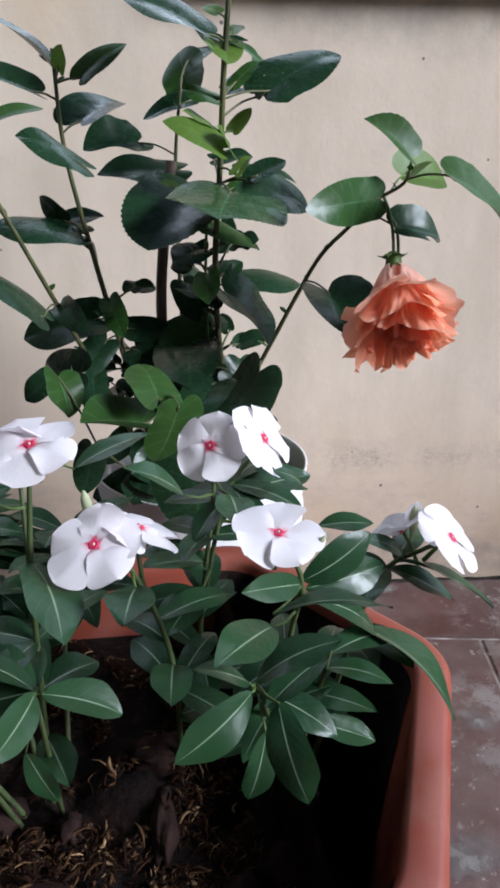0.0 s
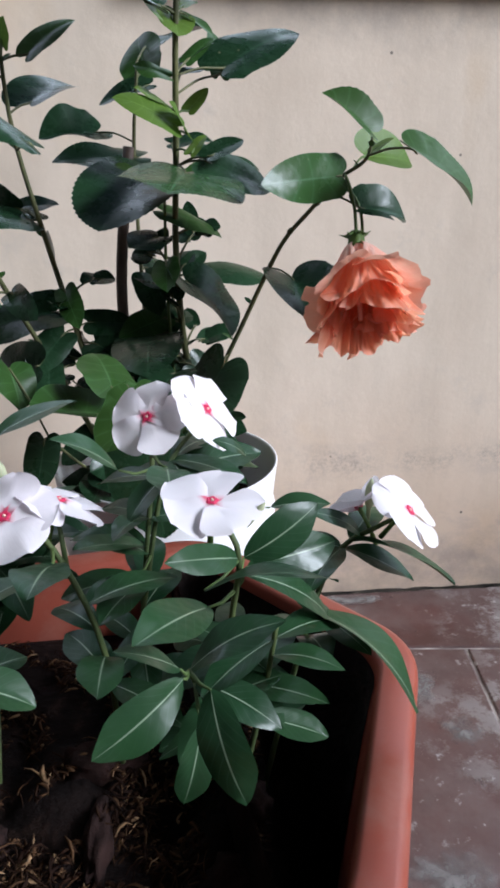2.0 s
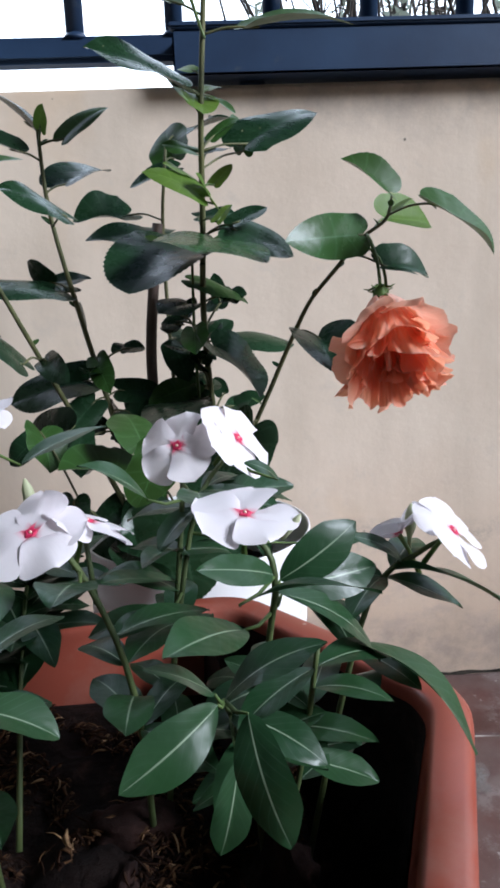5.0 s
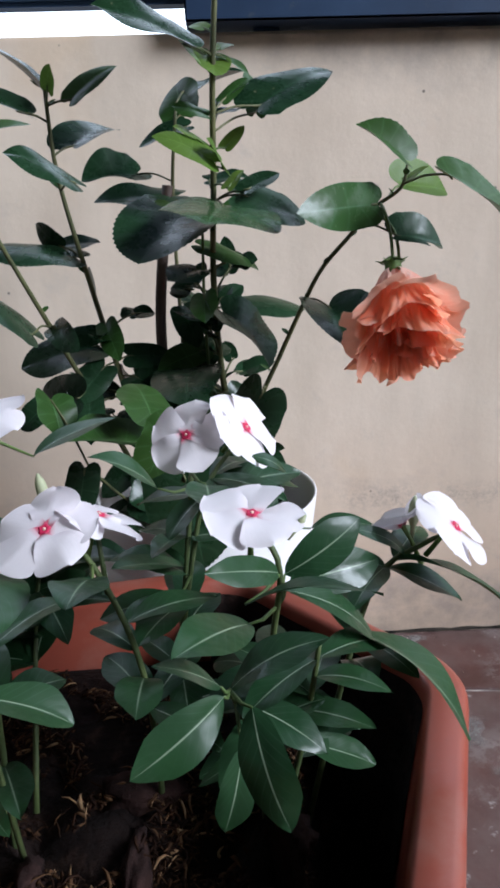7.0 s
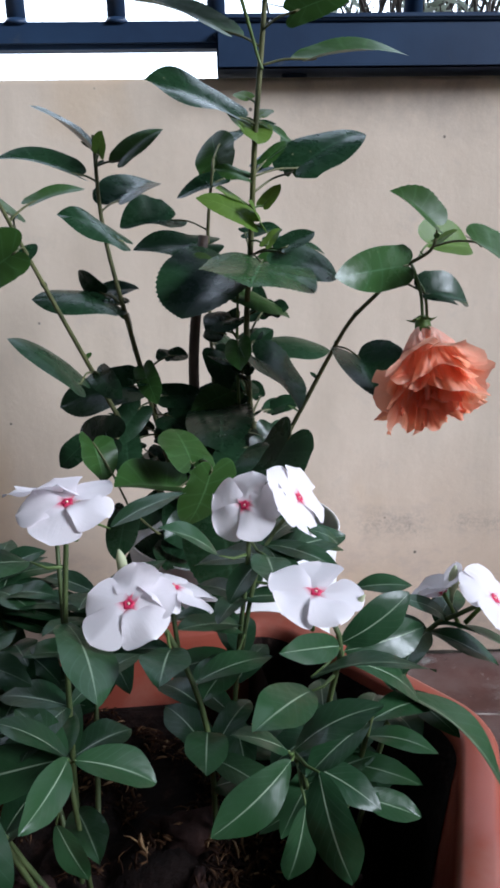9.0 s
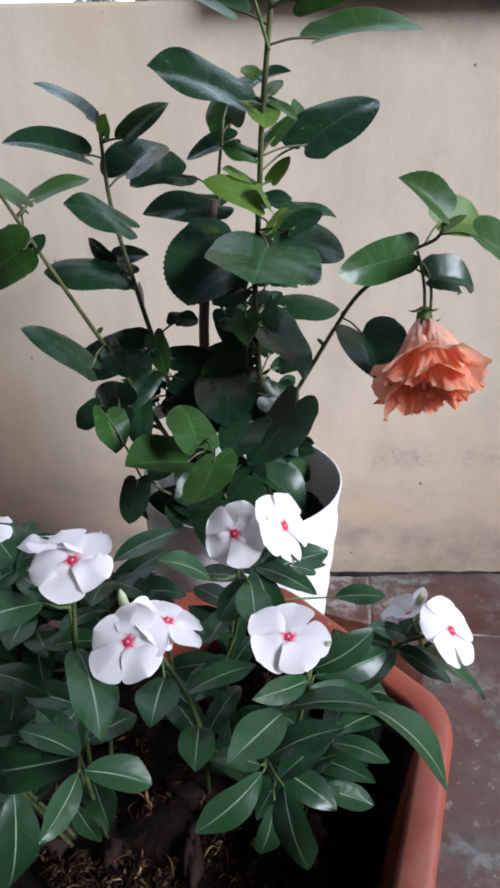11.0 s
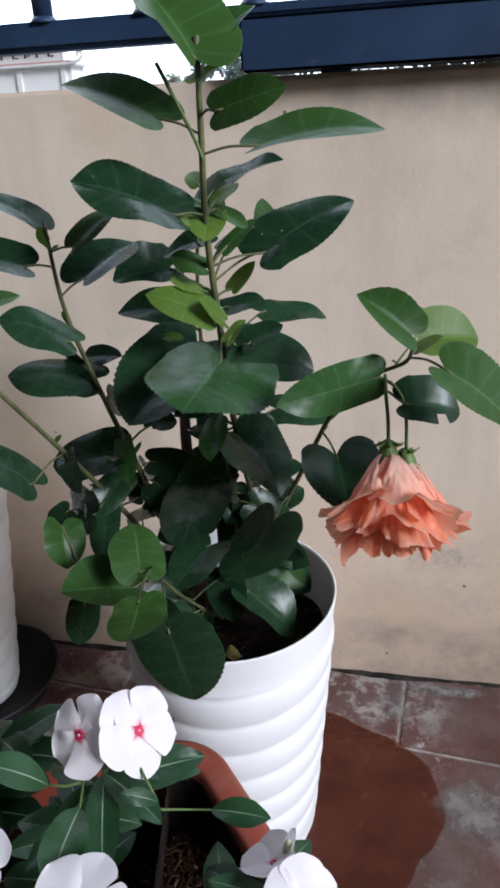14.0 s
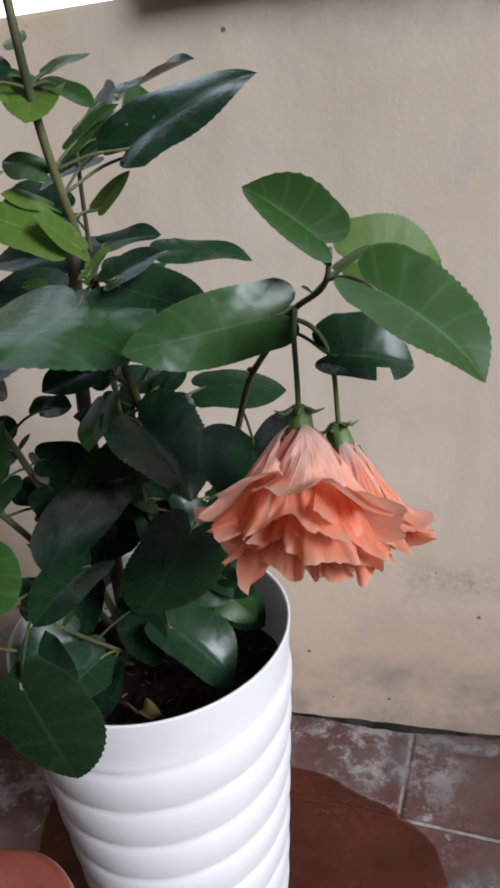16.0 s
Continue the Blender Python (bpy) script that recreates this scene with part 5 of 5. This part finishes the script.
peri_leaf((0.018, 0.439, 0.445), (-0.003, 0.418, 0.459), 0.012, 1, (0.75, -0.44, 0.49), 0.03)
peri_leaf((-0.047, 0.444, 0.445), (-0.048, 0.407, 0.454), 0.020, 4, (0.06, 0.24, 0.97), 0.05)
peri_leaf((-0.094, 0.453, 0.452), (-0.071, 0.406, 0.447), 0.025, 2, (0.47, 0.13, 0.87), 0.02)
peri_leaf((-0.084, 0.406, 0.424), (-0.094, 0.374, 0.421), 0.014, 2, (0.74, -0.29, 0.61), 0.06)
peri_leaf((-0.097, 0.429, 0.401), (-0.150, 0.438, 0.381), 0.023, 2, (-0.33, -0.73, 0.60), 0.08)
peri_leaf((-0.098, 0.439, 0.391), (-0.121, 0.433, 0.420), 0.017, 2, (0.76, 0.15, 0.63), 0.09)
peri_leaf((-0.083, 0.412, 0.418), (-0.053, 0.417, 0.401), 0.019, 2, (0.50, -0.04, 0.87), 0.13)
peri_leaf((-0.099, 0.429, 0.370), (-0.086, 0.424, 0.344), 0.012, 2, (0.07, -0.97, 0.21), 0.08)
peri_leaf((-0.128, 0.427, 0.382), (-0.136, 0.411, 0.323), 0.026, 2, (0.63, -0.77, 0.13), 0.05)
peri_leaf((-0.152, 0.458, 0.424), (-0.161, 0.453, 0.379), 0.021, 2, (0.61, -0.79, -0.04), 0.10)
peri_leaf((-0.150, 0.427, 0.393), (-0.140, 0.393, 0.387), 0.016, 2, (0.07, -0.15, 0.99), 0.06)
peri_leaf((-0.107, 0.460, 0.480), (-0.146, 0.427, 0.488), 0.024, 2, (0.30, -0.13, 0.94), 0.09)
peri_leaf((-0.145, 0.459, 0.438), (-0.175, 0.467, 0.431), 0.013, 2, (-0.33, -0.75, 0.57), 0.07)
peri_leaf((-0.027, 0.506, 0.458), (-0.056, 0.498, 0.477), 0.017, 4, (0.56, -0.10, 0.82), 0.13)
peri_leaf((-0.004, 0.493, 0.464), (-0.001, 0.453, 0.466), 0.019, 4, (0.13, 0.05, 0.99), 0.05)
peri_leaf((-0.078, 0.493, 0.480), (-0.042, 0.503, 0.493), 0.016, 2, (-0.27, -0.24, 0.93), 0.08)
peri_leaf((0.047, 0.530, 0.424), (0.079, 0.529, 0.425), 0.014, 4, (-0.02, -0.23, 0.97), 0.08)
peri_leaf((0.082, 0.489, 0.435), (0.059, 0.481, 0.445), 0.011, 3, (0.49, -0.40, 0.78), 0.05)
peri_leaf((-0.020, 0.490, 0.410), (-0.057, 0.494, 0.398), 0.016, 4, (-0.31, -0.54, 0.78), 0.06)
peri_leaf((0.032, 0.500, 0.466), (0.017, 0.494, 0.476), 0.008, 4, (0.61, -0.33, 0.72), 0.05)
peri_leaf((0.000, 0.510, 0.450), (0.043, 0.540, 0.451), 0.022, 4)
peri_leaf((0.063, 0.485, 0.385), (0.080, 0.503, 0.368), 0.014, 3)
peri_leaf((0.025, 0.445, 0.440), (0.070, 0.468, 0.392), 0.015, 1)

# whorls below the flowers
rnd = random.Random(19)
for key, c, turn, reach, drop, count in ((3, (0.080, 0.489, 0.425), 0.9, 0.036, -0.05, 4), (3, (0.064, 0.488, 0.390), 2.0, 0.038, -0.15, 2),
                                         (1, (0.040, 0.440, 0.398), 0.5, 0.038, -0.30, 2), (4, (-0.018, 0.510, 0.430), 0.1, 0.040, -0.10, 3), (4, (0.004, 0.522, 0.452), 0.4, 0.045, -0.15, 7)):
    for k in range(count):
        a = turn + k * math.tau / count + rnd.uniform(-0.2, 0.2)
        d = Vector((math.cos(a), math.sin(a), drop + rnd.uniform(-0.1, 0.25))).normalized()
        b = Vector(c) + Vector((0, 0, rnd.uniform(-0.010, 0.006))) + d * 0.003
        peri_leaf(b, b + d * reach * rnd.uniform(0.75, 1.1), rnd.uniform(0.014, 0.018), key, (0.15 * math.cos(a), -0.15, 1))
# lower leaves inside the clumps, kept over the bed
rnd = random.Random(77)
for key, lo, hi, count in ((1, 0.335, 0.40, 22), (2, 0.325, 0.425, 40), (4, 0.335, 0.425, 20), (3, 0.35, 0.43, 6)):
    stems = [q for q in PERI_STEMS[key] if lo < q.z < hi]
    for _ in range(count):
        p = rnd.choice(stems) + Vector((0, 0, -0.008 * rnd.random()))
        a = rnd.random() * math.tau
        d = Vector((math.cos(a), math.sin(a), rnd.uniform(-0.15, 0.40))).normalized()
        t = p + d * rnd.uniform(0.030, 0.050)
        if t.y < 0.425 or t.x > 0.075 or (key == 1 and t.z > 0.40):
            continue
        peri_leaf(p, t, rnd.uniform(0.014, 0.021), key, (0, -0.1, 1))
# the thick growth over the far western rim
bough = [(-0.110, 0.480, 0.30), (-0.135, 0.520, 0.36), (-0.160, 0.560, 0.395), (-0.175, 0.590, 0.405)]
peri_stem(2, bough)
peri_stem(2, [(-0.095, 0.480, 0.30), (-0.100, 0.530, 0.37), (-0.105, 0.575, 0.400)])
for p in curve(bough, 7)[5:] + curve([(-0.095, 0.480, 0.30), (-0.100, 0.530, 0.37), (-0.105, 0.575, 0.400)], 7)[5:]:
    for _ in range(3):
        a = rnd.random() * math.tau
        d = Vector((math.cos(a), math.sin(a), rnd.uniform(-0.2, 0.45))).normalized()
        peri_leaf(p, p + d * rnd.uniform(0.034, 0.054), rnd.uniform(0.016, 0.023), 2, (0, -0.1, 1))


def peri_flower(key, at3, normal, spin, size=0.0208, closed=0.0):
    """Five flat overlapping petals, a red eye, a thin tube below."""
    plant, at = PERI[key]
    o = Vector(at3) - at
    z = Vector(normal).normalized()
    x = z.cross(Vector((0.3, 0.9, 0.1))).normalized()
    y = z.cross(x)
    fl = new("flower")
    fl.parent = plant
    fl.empty_display_size = 0.01
    rnd = random.Random(int(abs(at3[0] * 9973 + at3[1] * 7777) * 100))
    for k in range(5):
        a = spin + k * math.tau / 5 + rnd.uniform(-0.06, 0.06)
        d = x * math.cos(a) + y * math.sin(a)
        lift = closed + rnd.uniform(-0.06, 0.10)
        tipd = (d * math.cos(lift) + z * math.sin(lift)).normalized()
        bm = bmesh.new()
        s = z.cross(d)
        # each petal lies with one edge over its neighbour
        blade(bm, o + z * 0.0004, o + tipd * size * rnd.uniform(0.94, 1.08) + z * 0.0008 * (k % 2), size * rnd.uniform(1.00, 1.10), z + s * 0.10, fan, 20, 8, rnd.uniform(-0.16, 0.04), rnd.uniform(0.06, 0.26), rnd.uniform(0.03, 0.07), rnd.randrange(9999))
        part("petal", bm, M_PETAL, fl)
    bm = bmesh.new()
    rings = []
    for r, h in ((0.0025, 0.0009), (0.0020, 0.0014), (0.0012, 0.0014), (0.0006, 0.0009)):
        rings.append([bm.verts.new(o + z * h + (x * math.cos(j * math.tau / 20) + y * math.sin(j * math.tau / 20)) * r * (1 + 0.16 * math.cos(5 * (j * math.tau / 20 - spin)))) for j in range(20)])
    for a, b in zip(rings, rings[1:]):
        for j in range(20):
            bm.faces.new((a[j], a[(j + 1) % 20], b[(j + 1) % 20], b[j]))
    eye = part("eye", bm, M_EYE, fl, "small crimson eye")
    bm = bmesh.new()
    bmesh.ops.create_uvsphere(bm, u_segments=8, v_segments=6, radius=0.0007)
    for v in bm.verts:
        v.co = v.co + o + z * 0.0012
    part("eyelet", bm, M_EYELET, eye)
    bm = bmesh.new()
    tube(bm, [o, o - z * 0.008, o - z * 0.017 - Vector((0, 0, 0.003))], [0.0012, 0.0010, 0.0013], 7)
    part("tube", bm, M_CALYX, fl)


peri_flower(2, (-0.088, 0.458, 0.507), (-0.05, -0.32, 0.94), 1.75)
peri_flower(2, (-0.098, 0.474, 0.507), (0.05, 0.40, 0.92), 0.5)
peri_flower(4, (-0.013, 0.520, 0.479), (-0.30, -0.72, 0.62), 0.9)
peri_flower(4, (0.015, 0.526, 0.480), (0.68, -0.38, 0.63), 1.3)
peri_flower(4, (-0.064, 0.449, 0.464), (-0.08, -0.50, 0.86), 1.2)
peri_flower(4, (-0.047, 0.466, 0.462), (0.36, 0.10, 0.93), 0.2)
peri_flower(1, (0.015, 0.449, 0.467), (0.06, -0.20, 0.98), 1.0)
peri_flower(3, (0.103, 0.476, 0.446), (0.62, -0.30, 0.73), 1.6)
peri_flower(3, (0.086, 0.497, 0.438), (-0.45, 0.35, 0.80), 0.3, 0.017, 0.5)
peri_flower(2, (-0.158, 0.512, 0.488), (0.0, 0.05, 1.0), 0.7)
peri_flower(2, (-0.160, 0.490, 0.474), (-0.1, 0.75, 0.55), 0.1)


def bud(key, at3, up, size):
    plant, at = PERI[key]
    o, z = Vector(at3) - at, Vector(up).normalized()
    bm = bmesh.new()
    tube(bm, [o - z * size, o - z * size * 0.4, o, o + z * size * 0.6, o + z * size], [0.0009, 0.0012, size * 0.26, size * 0.22, size * 0.05], 9)
    part("bud", bm, M_BUD, plant, "closed cream flower bud")


bud(4, (-0.069, 0.470, 0.470), (-0.15, 0.0, 1), 0.010)
bud(3, (0.092, 0.501, 0.440), (0.05, 0.05, 1), 0.011)
bud(1, (0.032, 0.447, 0.462), (0.6, 0.0, 0.8), 0.006)

# ------------------------------------------------------------------ second hibiscus, in the pot by the wall
HIB2_AT = Vector((-0.433, 0.972, 0.31))
hib2 = thing("hibiscus", "second potted hibiscus bush with broad green leaves", "hibiscus", HIB2_AT)
S2 = []
for pts in ([(-0.43, 0.965, 0.30), (-0.42, 0.94, 0.45), (-0.40, 0.90, 0.57), (-0.39, 0.88, 0.66)], [(-0.44, 0.96, 0.30), (-0.39, 0.93, 0.43), (-0.335, 0.89, 0.53)], [(-0.445, 0.97, 0.30), (-0.48, 0.95, 0.50), (-0.50, 0.93, 0.66)]):
    c = curve(pts, 6)
    S2.extend(c)
    bm = bmesh.new()
    tube(bm, [p - HIB2_AT for p in c], [0.0036 - 0.002 * i / (len(c) - 1) for i in range(len(c))], 7)
    part("stem", bm, M_BARK, hib2)
hib_leaf((-0.338, 0.900, 0.640), (-0.250, 0.900, 0.649), 0.034, (0, -0.4, 0.9), "m", plant=hib2, at=HIB2_AT, stems=S2)
hib_leaf((-0.356, 0.900, 0.501), (-0.285, 0.900, 0.549), 0.050, (0, -0.8, 0.5), "d", plant=hib2, at=HIB2_AT, stems=S2)
hib_leaf((-0.365, 0.920, 0.537), (-0.311, 0.900, 0.515), 0.050, (0, -0.7, 0.6), "d", plant=hib2, at=HIB2_AT, stems=S2)
hib_leaf((-0.370, 0.920, 0.604), (-0.313, 0.900, 0.569), 0.045, (0, -0.6, 0.7), "d", plant=hib2, at=HIB2_AT, stems=S2)
hib_leaf((-0.354, 0.920, 0.667), (-0.322, 0.900, 0.621), 0.040, (0, -0.6, 0.7), "m", plant=hib2, at=HIB2_AT, stems=S2)

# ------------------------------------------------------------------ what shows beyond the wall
# distance haze is mixed into these tree colours, hence so pale
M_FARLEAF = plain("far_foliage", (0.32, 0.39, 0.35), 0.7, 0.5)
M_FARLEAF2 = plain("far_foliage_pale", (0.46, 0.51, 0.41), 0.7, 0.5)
M_TWIG = stem_mat("dry_twig", (0.035, 0.028, 0.022), (0.10, 0.080, 0.060))
# trunks lightened likewise, with the haze in their colour
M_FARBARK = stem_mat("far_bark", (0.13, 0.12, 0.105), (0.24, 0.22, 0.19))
M_HOUSEWALL = plain("whitewashed_wall", (0.80, 0.79, 0.77), 0.85)
# roof red paled: the glare of overexposure is put into the colour
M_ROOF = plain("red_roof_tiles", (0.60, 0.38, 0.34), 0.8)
M_BLUE = plain("blue_sheet", (0.14, 0.30, 0.70), 0.5)
M_GROUND = plain("bare_ground", (0.20, 0.18, 0.15), 0.95)
M_GLASSDARK = plain("dark_opening", (0.03, 0.03, 0.035), 0.3)

bm = bmesh.new()
vs = [bm.verts.new(p) for p in ((-600, -600, -0.5), (600, -600, -0.5), (600, 900, -0.5), (-600, 900, -0.5))]
bm.faces.new(vs)
structure("ground", bm, M_GROUND, "bare ground beyond the wall", "ground")

# hazy white sky low in the north
n = Nodes("overcast_sky", 1.0)
n.b.inputs["Base Color"].default_value = (0, 0, 0, 1)
n.b.inputs["Specular IOR Level"].default_value = 0.0
n.b.inputs["Emission Color"].default_value = (0.93, 0.97, 1.0, 1)
n.b.inputs["Emission Strength"].default_value = 2.4
M_SKY = n.mat
bm = bmesh.new()
R, rows = 150.0, []
for i in range(9):
    e = radians(-1 + 50 * i / 8)
    rows.append([bm.verts.new((R * math.cos(e) * math.sin(a), R * math.cos(e) * math.cos(a), R * math.sin(e))) for a in (radians(-75 + 150 * k / 24) for k in range(25))])
for a, b in zip(rows, rows[1:]):
    for k in range(24):
        bm.faces.new((a[k], a[k + 1], b[k + 1], b[k]))
structure("backdrop", bm, M_SKY, "hazy white overcast sky", "sky", True)


def leaf_cloud(bm, centre, size, count, leaf, rnd):
    c = Vector(centre)
    for _ in range(count):
        d = Vector((rnd.gauss(0, 1), rnd.gauss(0, 1), rnd.gauss(0, 1)))
        d = d.normalized() * rnd.random() ** 0.45
        p = c + Vector((d.x * size[0], d.y * size[1], d.z * size[2]))
        a = Vector((rnd.gauss(0, 1), rnd.gauss(0, 1), rnd.gauss(0, 0.6))).normalized()
        b = a.cross(Vector((rnd.random(), rnd.random(), 1))).normalized()
        l = leaf * rnd.uniform(0.6, 1.3)
        q = [p - a * l, p + b * l * 0.42, p + a * l, p - b * l * 0.42]
        bm.faces.new([bm.verts.new(v) for v in q])


def tree(x, y, height, spread, seed, mat, label, leaf=0.10):
    rnd = random.Random(seed)
    t = thing("tree", label, "tree", (x, y, -0.5))
    bm = bmesh.new()
    h = height + 0.5
    tube(bm, curve([(0, 0, 0), (0.05, 0, h * 0.35), (-0.05, 0.05, h * 0.75)], 4), [h * 0.035 - 0.02 * h * k / 8 for k in range(9)], 8)
    tips = []
    for k in range(9):
        a = k * 2.4
        z0 = h * (0.30 + 0.05 * k)
        e = Vector((math.cos(a) * spread * rnd.uniform(0.5, 0.9), math.sin(a) * spread * rnd.uniform(0.5, 0.9), z0 + h * rnd.uniform(0.12, 0.3)))
        tube(bm, curve([(0, 0, z0), (e.x * 0.5, e.y * 0.5, z0 + (e.z - z0) * 0.35), e], 3), [h * 0.012, h * 0.011, h * 0.010, h * 0.008, h * 0.006, h * 0.004, h * 0.003], 6)
        tips.append(e)
    part("trunk", bm, M_FARBARK, t)
    bm = bmesh.new()
    for e in tips + [Vector((0, 0, h * 0.9))]:
        for _ in range(3):
            o = e + Vector((rnd.gauss(0, 0.22), rnd.gauss(0, 0.22), rnd.gauss(0, 0.15))) * spread
            leaf_cloud(bm, o, (spread * 0.34, spread * 0.34, spread * 0.26), 190, leaf, rnd)
    part("crown", bm, mat, t, smooth=False)


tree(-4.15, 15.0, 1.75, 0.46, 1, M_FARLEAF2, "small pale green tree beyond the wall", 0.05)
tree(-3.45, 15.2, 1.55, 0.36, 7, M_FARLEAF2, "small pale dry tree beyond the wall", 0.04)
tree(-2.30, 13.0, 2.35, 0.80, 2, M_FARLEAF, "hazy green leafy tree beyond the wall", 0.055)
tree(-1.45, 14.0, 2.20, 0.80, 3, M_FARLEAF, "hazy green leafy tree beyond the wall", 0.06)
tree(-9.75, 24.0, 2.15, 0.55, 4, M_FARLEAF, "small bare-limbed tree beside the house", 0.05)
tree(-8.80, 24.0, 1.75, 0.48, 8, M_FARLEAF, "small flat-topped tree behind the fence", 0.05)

# dry shrub that grows behind the trough
for sx, sd in ((0.19, 1), (0.27, 2), (0.35, 3), (0.50, 4), (0.66, 5)):
    rnd = random.Random(sd)
    sh = thing("shrub", "dry twiggy shrub with few leaves behind the railing", "shrub", (sx, 1.30, -0.5))
    bm = bmesh.new()
    lv = bmesh.new()
    for k in range(26):
        x0, y0 = rnd.uniform(-0.10, 0.10), rnd.uniform(-0.05, 0.10)
        top = Vector((x0 + rnd.gauss(0, 0.08), y0 + rnd.gauss(0, 0.06), 1.3 + rnd.uniform(0.02, 0.36)))
        midp = Vector((x0, y0, 1.2)) + Vector((rnd.gauss(0, 0.02), rnd.gauss(0, 0.02), 0))
        w1 = midp.lerp(top, 0.5) + Vector((rnd.gauss(0, 0.016), 0, 0))
        r = rnd.uniform(0.0014, 0.0032)
        tube(bm, curve([(x0 * 0.4, y0 * 0.4, 0), midp, w1, top], 4), r, 5)
        for q in range(5):
            f = rnd.uniform(0.1, 1.0)
            b = midp.lerp(top, f)
            e = b + Vector((rnd.gauss(0, 0.045), rnd.gauss(0, 0.03), rnd.uniform(0.0, 0.07)))
            tube(bm, [b, b.lerp(e, 0.5) + Vector((rnd.gauss(0, 0.006), 0, 0)), e], [r * 0.6, r * 0.45, r * 0.25], 4)
            if rnd.random() < 0.6:
                leaf_cloud(lv, e, (0.014, 0.014, 0.012), 5, 0.010, rnd)
    part("branchwork", bm, M_TWIG, sh)
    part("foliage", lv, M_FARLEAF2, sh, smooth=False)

# white house with a red tiled roof, far off
house = thing("house", "white two-storey house with a pale red tiled roof", "house", (-13.95, 26.0, -0.5))


def house_part(name, mat, *b, bevel=0.0, label=""):
    bm = bmesh.new()
    box(bm, *b, bevel)
    return part(name, bm, mat, house, label, smooth=False)


def house_line(name, points, radius, mat, label=""):
    bm = bmesh.new()
    tube(bm, curve(points, 5), radius, 7)
    return part(name, bm, mat, house, label)


wall = house_part("wall", M_HOUSEWALL, -5.0, 3.0, 0.0, 1.2, 0.0, 2.2)
for x, w in ((-2.6, 0.22), (-0.6, 0.22), (1.2, 0.22), (2.76, 0.10)):
    bm = bmesh.new()
    box(bm, x - w, x + w, -0.03, 0.05, 0.9, 1.85, 0.01)
    part("window", bm, M_GLASSDARK, wall, smooth=False)
house_part("eave", M_HOUSEWALL, -5.3, 3.9, -0.45, 1.4, 2.2, 2.28, bevel=0.03)
house_part("eave_moulding", M_HOUSEWALL, -5.2, 3.6, -0.25, 1.3, 2.282, 2.42, bevel=0.04)
house_line("eave_tip", [(3.85, -0.4, 2.25), (4.05, -0.4, 2.20), (4.30, -0.4, 2.05)], 0.05, M_HOUSEWALL)
house_part("upper_wall", M_HOUSEWALL, -5.0, 2.8, 0.1, 1.2, 2.422, 3.30)
for x in (-2.6, -0.9, 0.8, 2.5):
    house_part("pilaster", M_HOUSEWALL, x - 0.10, x + 0.10, 0.02, 0.098, 2.422, 3.30, bevel=0.01)
house_part("cornice", M_HOUSEWALL, -5.2, 3.1, -0.15, 1.2, 3.302, 3.40, bevel=0.03)
house_part("cornice_band", M_ROOF, -5.2, 2.95, -0.08, 1.2, 3.402, 3.46, bevel=0.02, label="pale pink painted band")
house_line("scroll", [(2.9, -0.1, 3.40), (3.15, -0.1, 3.42), (3.35, -0.1, 3.55), (3.30, -0.1, 3.70), (3.18, -0.1, 3.66), (3.22, -0.1, 3.56)], 0.055, M_HOUSEWALL, "curled plaster scroll")
sign = house_part("sign", M_HOUSEWALL, -5.0, 2.6, 0.0, 0.4, 3.462, 3.95, bevel=0.01, label="white sign with dark marks")
for k, x in enumerate((-0.55, -0.10, 0.35, 0.80, 1.25, 1.70, 2.15)):
    bm = bmesh.new()
    box(bm, x - 0.11, x - 0.04, -0.015, 0.002, 3.60, 3.82)
    box(bm, x - 0.02, x + 0.11, -0.015, 0.002, 3.60 + 0.05 * (k % 3), 3.64 + 0.05 * (k % 3))
    box(bm, x - 0.02, x + 0.09, -0.015, 0.002, 3.78, 3.82)
    part("mark", bm, M_GLASSDARK, sign, smooth=False)
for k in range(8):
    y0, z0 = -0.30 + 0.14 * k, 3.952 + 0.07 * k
    house_part("tile_course", M_ROOF, -5.2, 2.7 - 0.07 * k, y0, y0 + 0.18, z0, z0 + 0.075, label="red roof tiles, paled by glare put into the colour")
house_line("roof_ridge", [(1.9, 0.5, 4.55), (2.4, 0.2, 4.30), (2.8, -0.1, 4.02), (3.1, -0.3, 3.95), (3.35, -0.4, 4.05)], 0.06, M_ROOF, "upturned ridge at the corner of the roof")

fence = thing("fence", "bright blue sheet metal fence beyond the wall", "fence", (-7.65, 22.0, -0.5))
for k in range(10):
    bm = bmesh.new()
    box(bm, -1.85 + 0.30 * k, -1.85 + 0.30 * k + 0.297, 0, 0.03, 0, 1.97 + 0.014 * k, 0.004)
    panel = part("panel", bm, M_BLUE, fence, smooth=False)
    if k in (7, 8):
        bm = bmesh.new()
        box(bm, -1.80 + 0.30 * k, -1.80 + 0.30 * k + 0.16, -0.008, -0.001, 1.80, 1.85)
        part("mark", bm, M_HOUSEWALL, panel, smooth=False)

# thin cables from the house across the sky
CABLES = [((-11.94, 25.9, 4.04), (-6.37, 20.0, 3.25), (-1.2, 11.9, 2.29)),
          ((-12.03, 25.9, 3.67), (-4.95, 19.0, 2.71), (-1.46, 12.25, 2.03))]
for a, m, b in CABLES:
    bm = bmesh.new()
    tube(bm, curve([a, m, b], 8), 0.011, 5)
    ob = new("cable", mesh_of(bm, "cable", M_IRON))
    tagged(ob, "thin dark overhead cable against the sky", "cable", group="overhead cables")
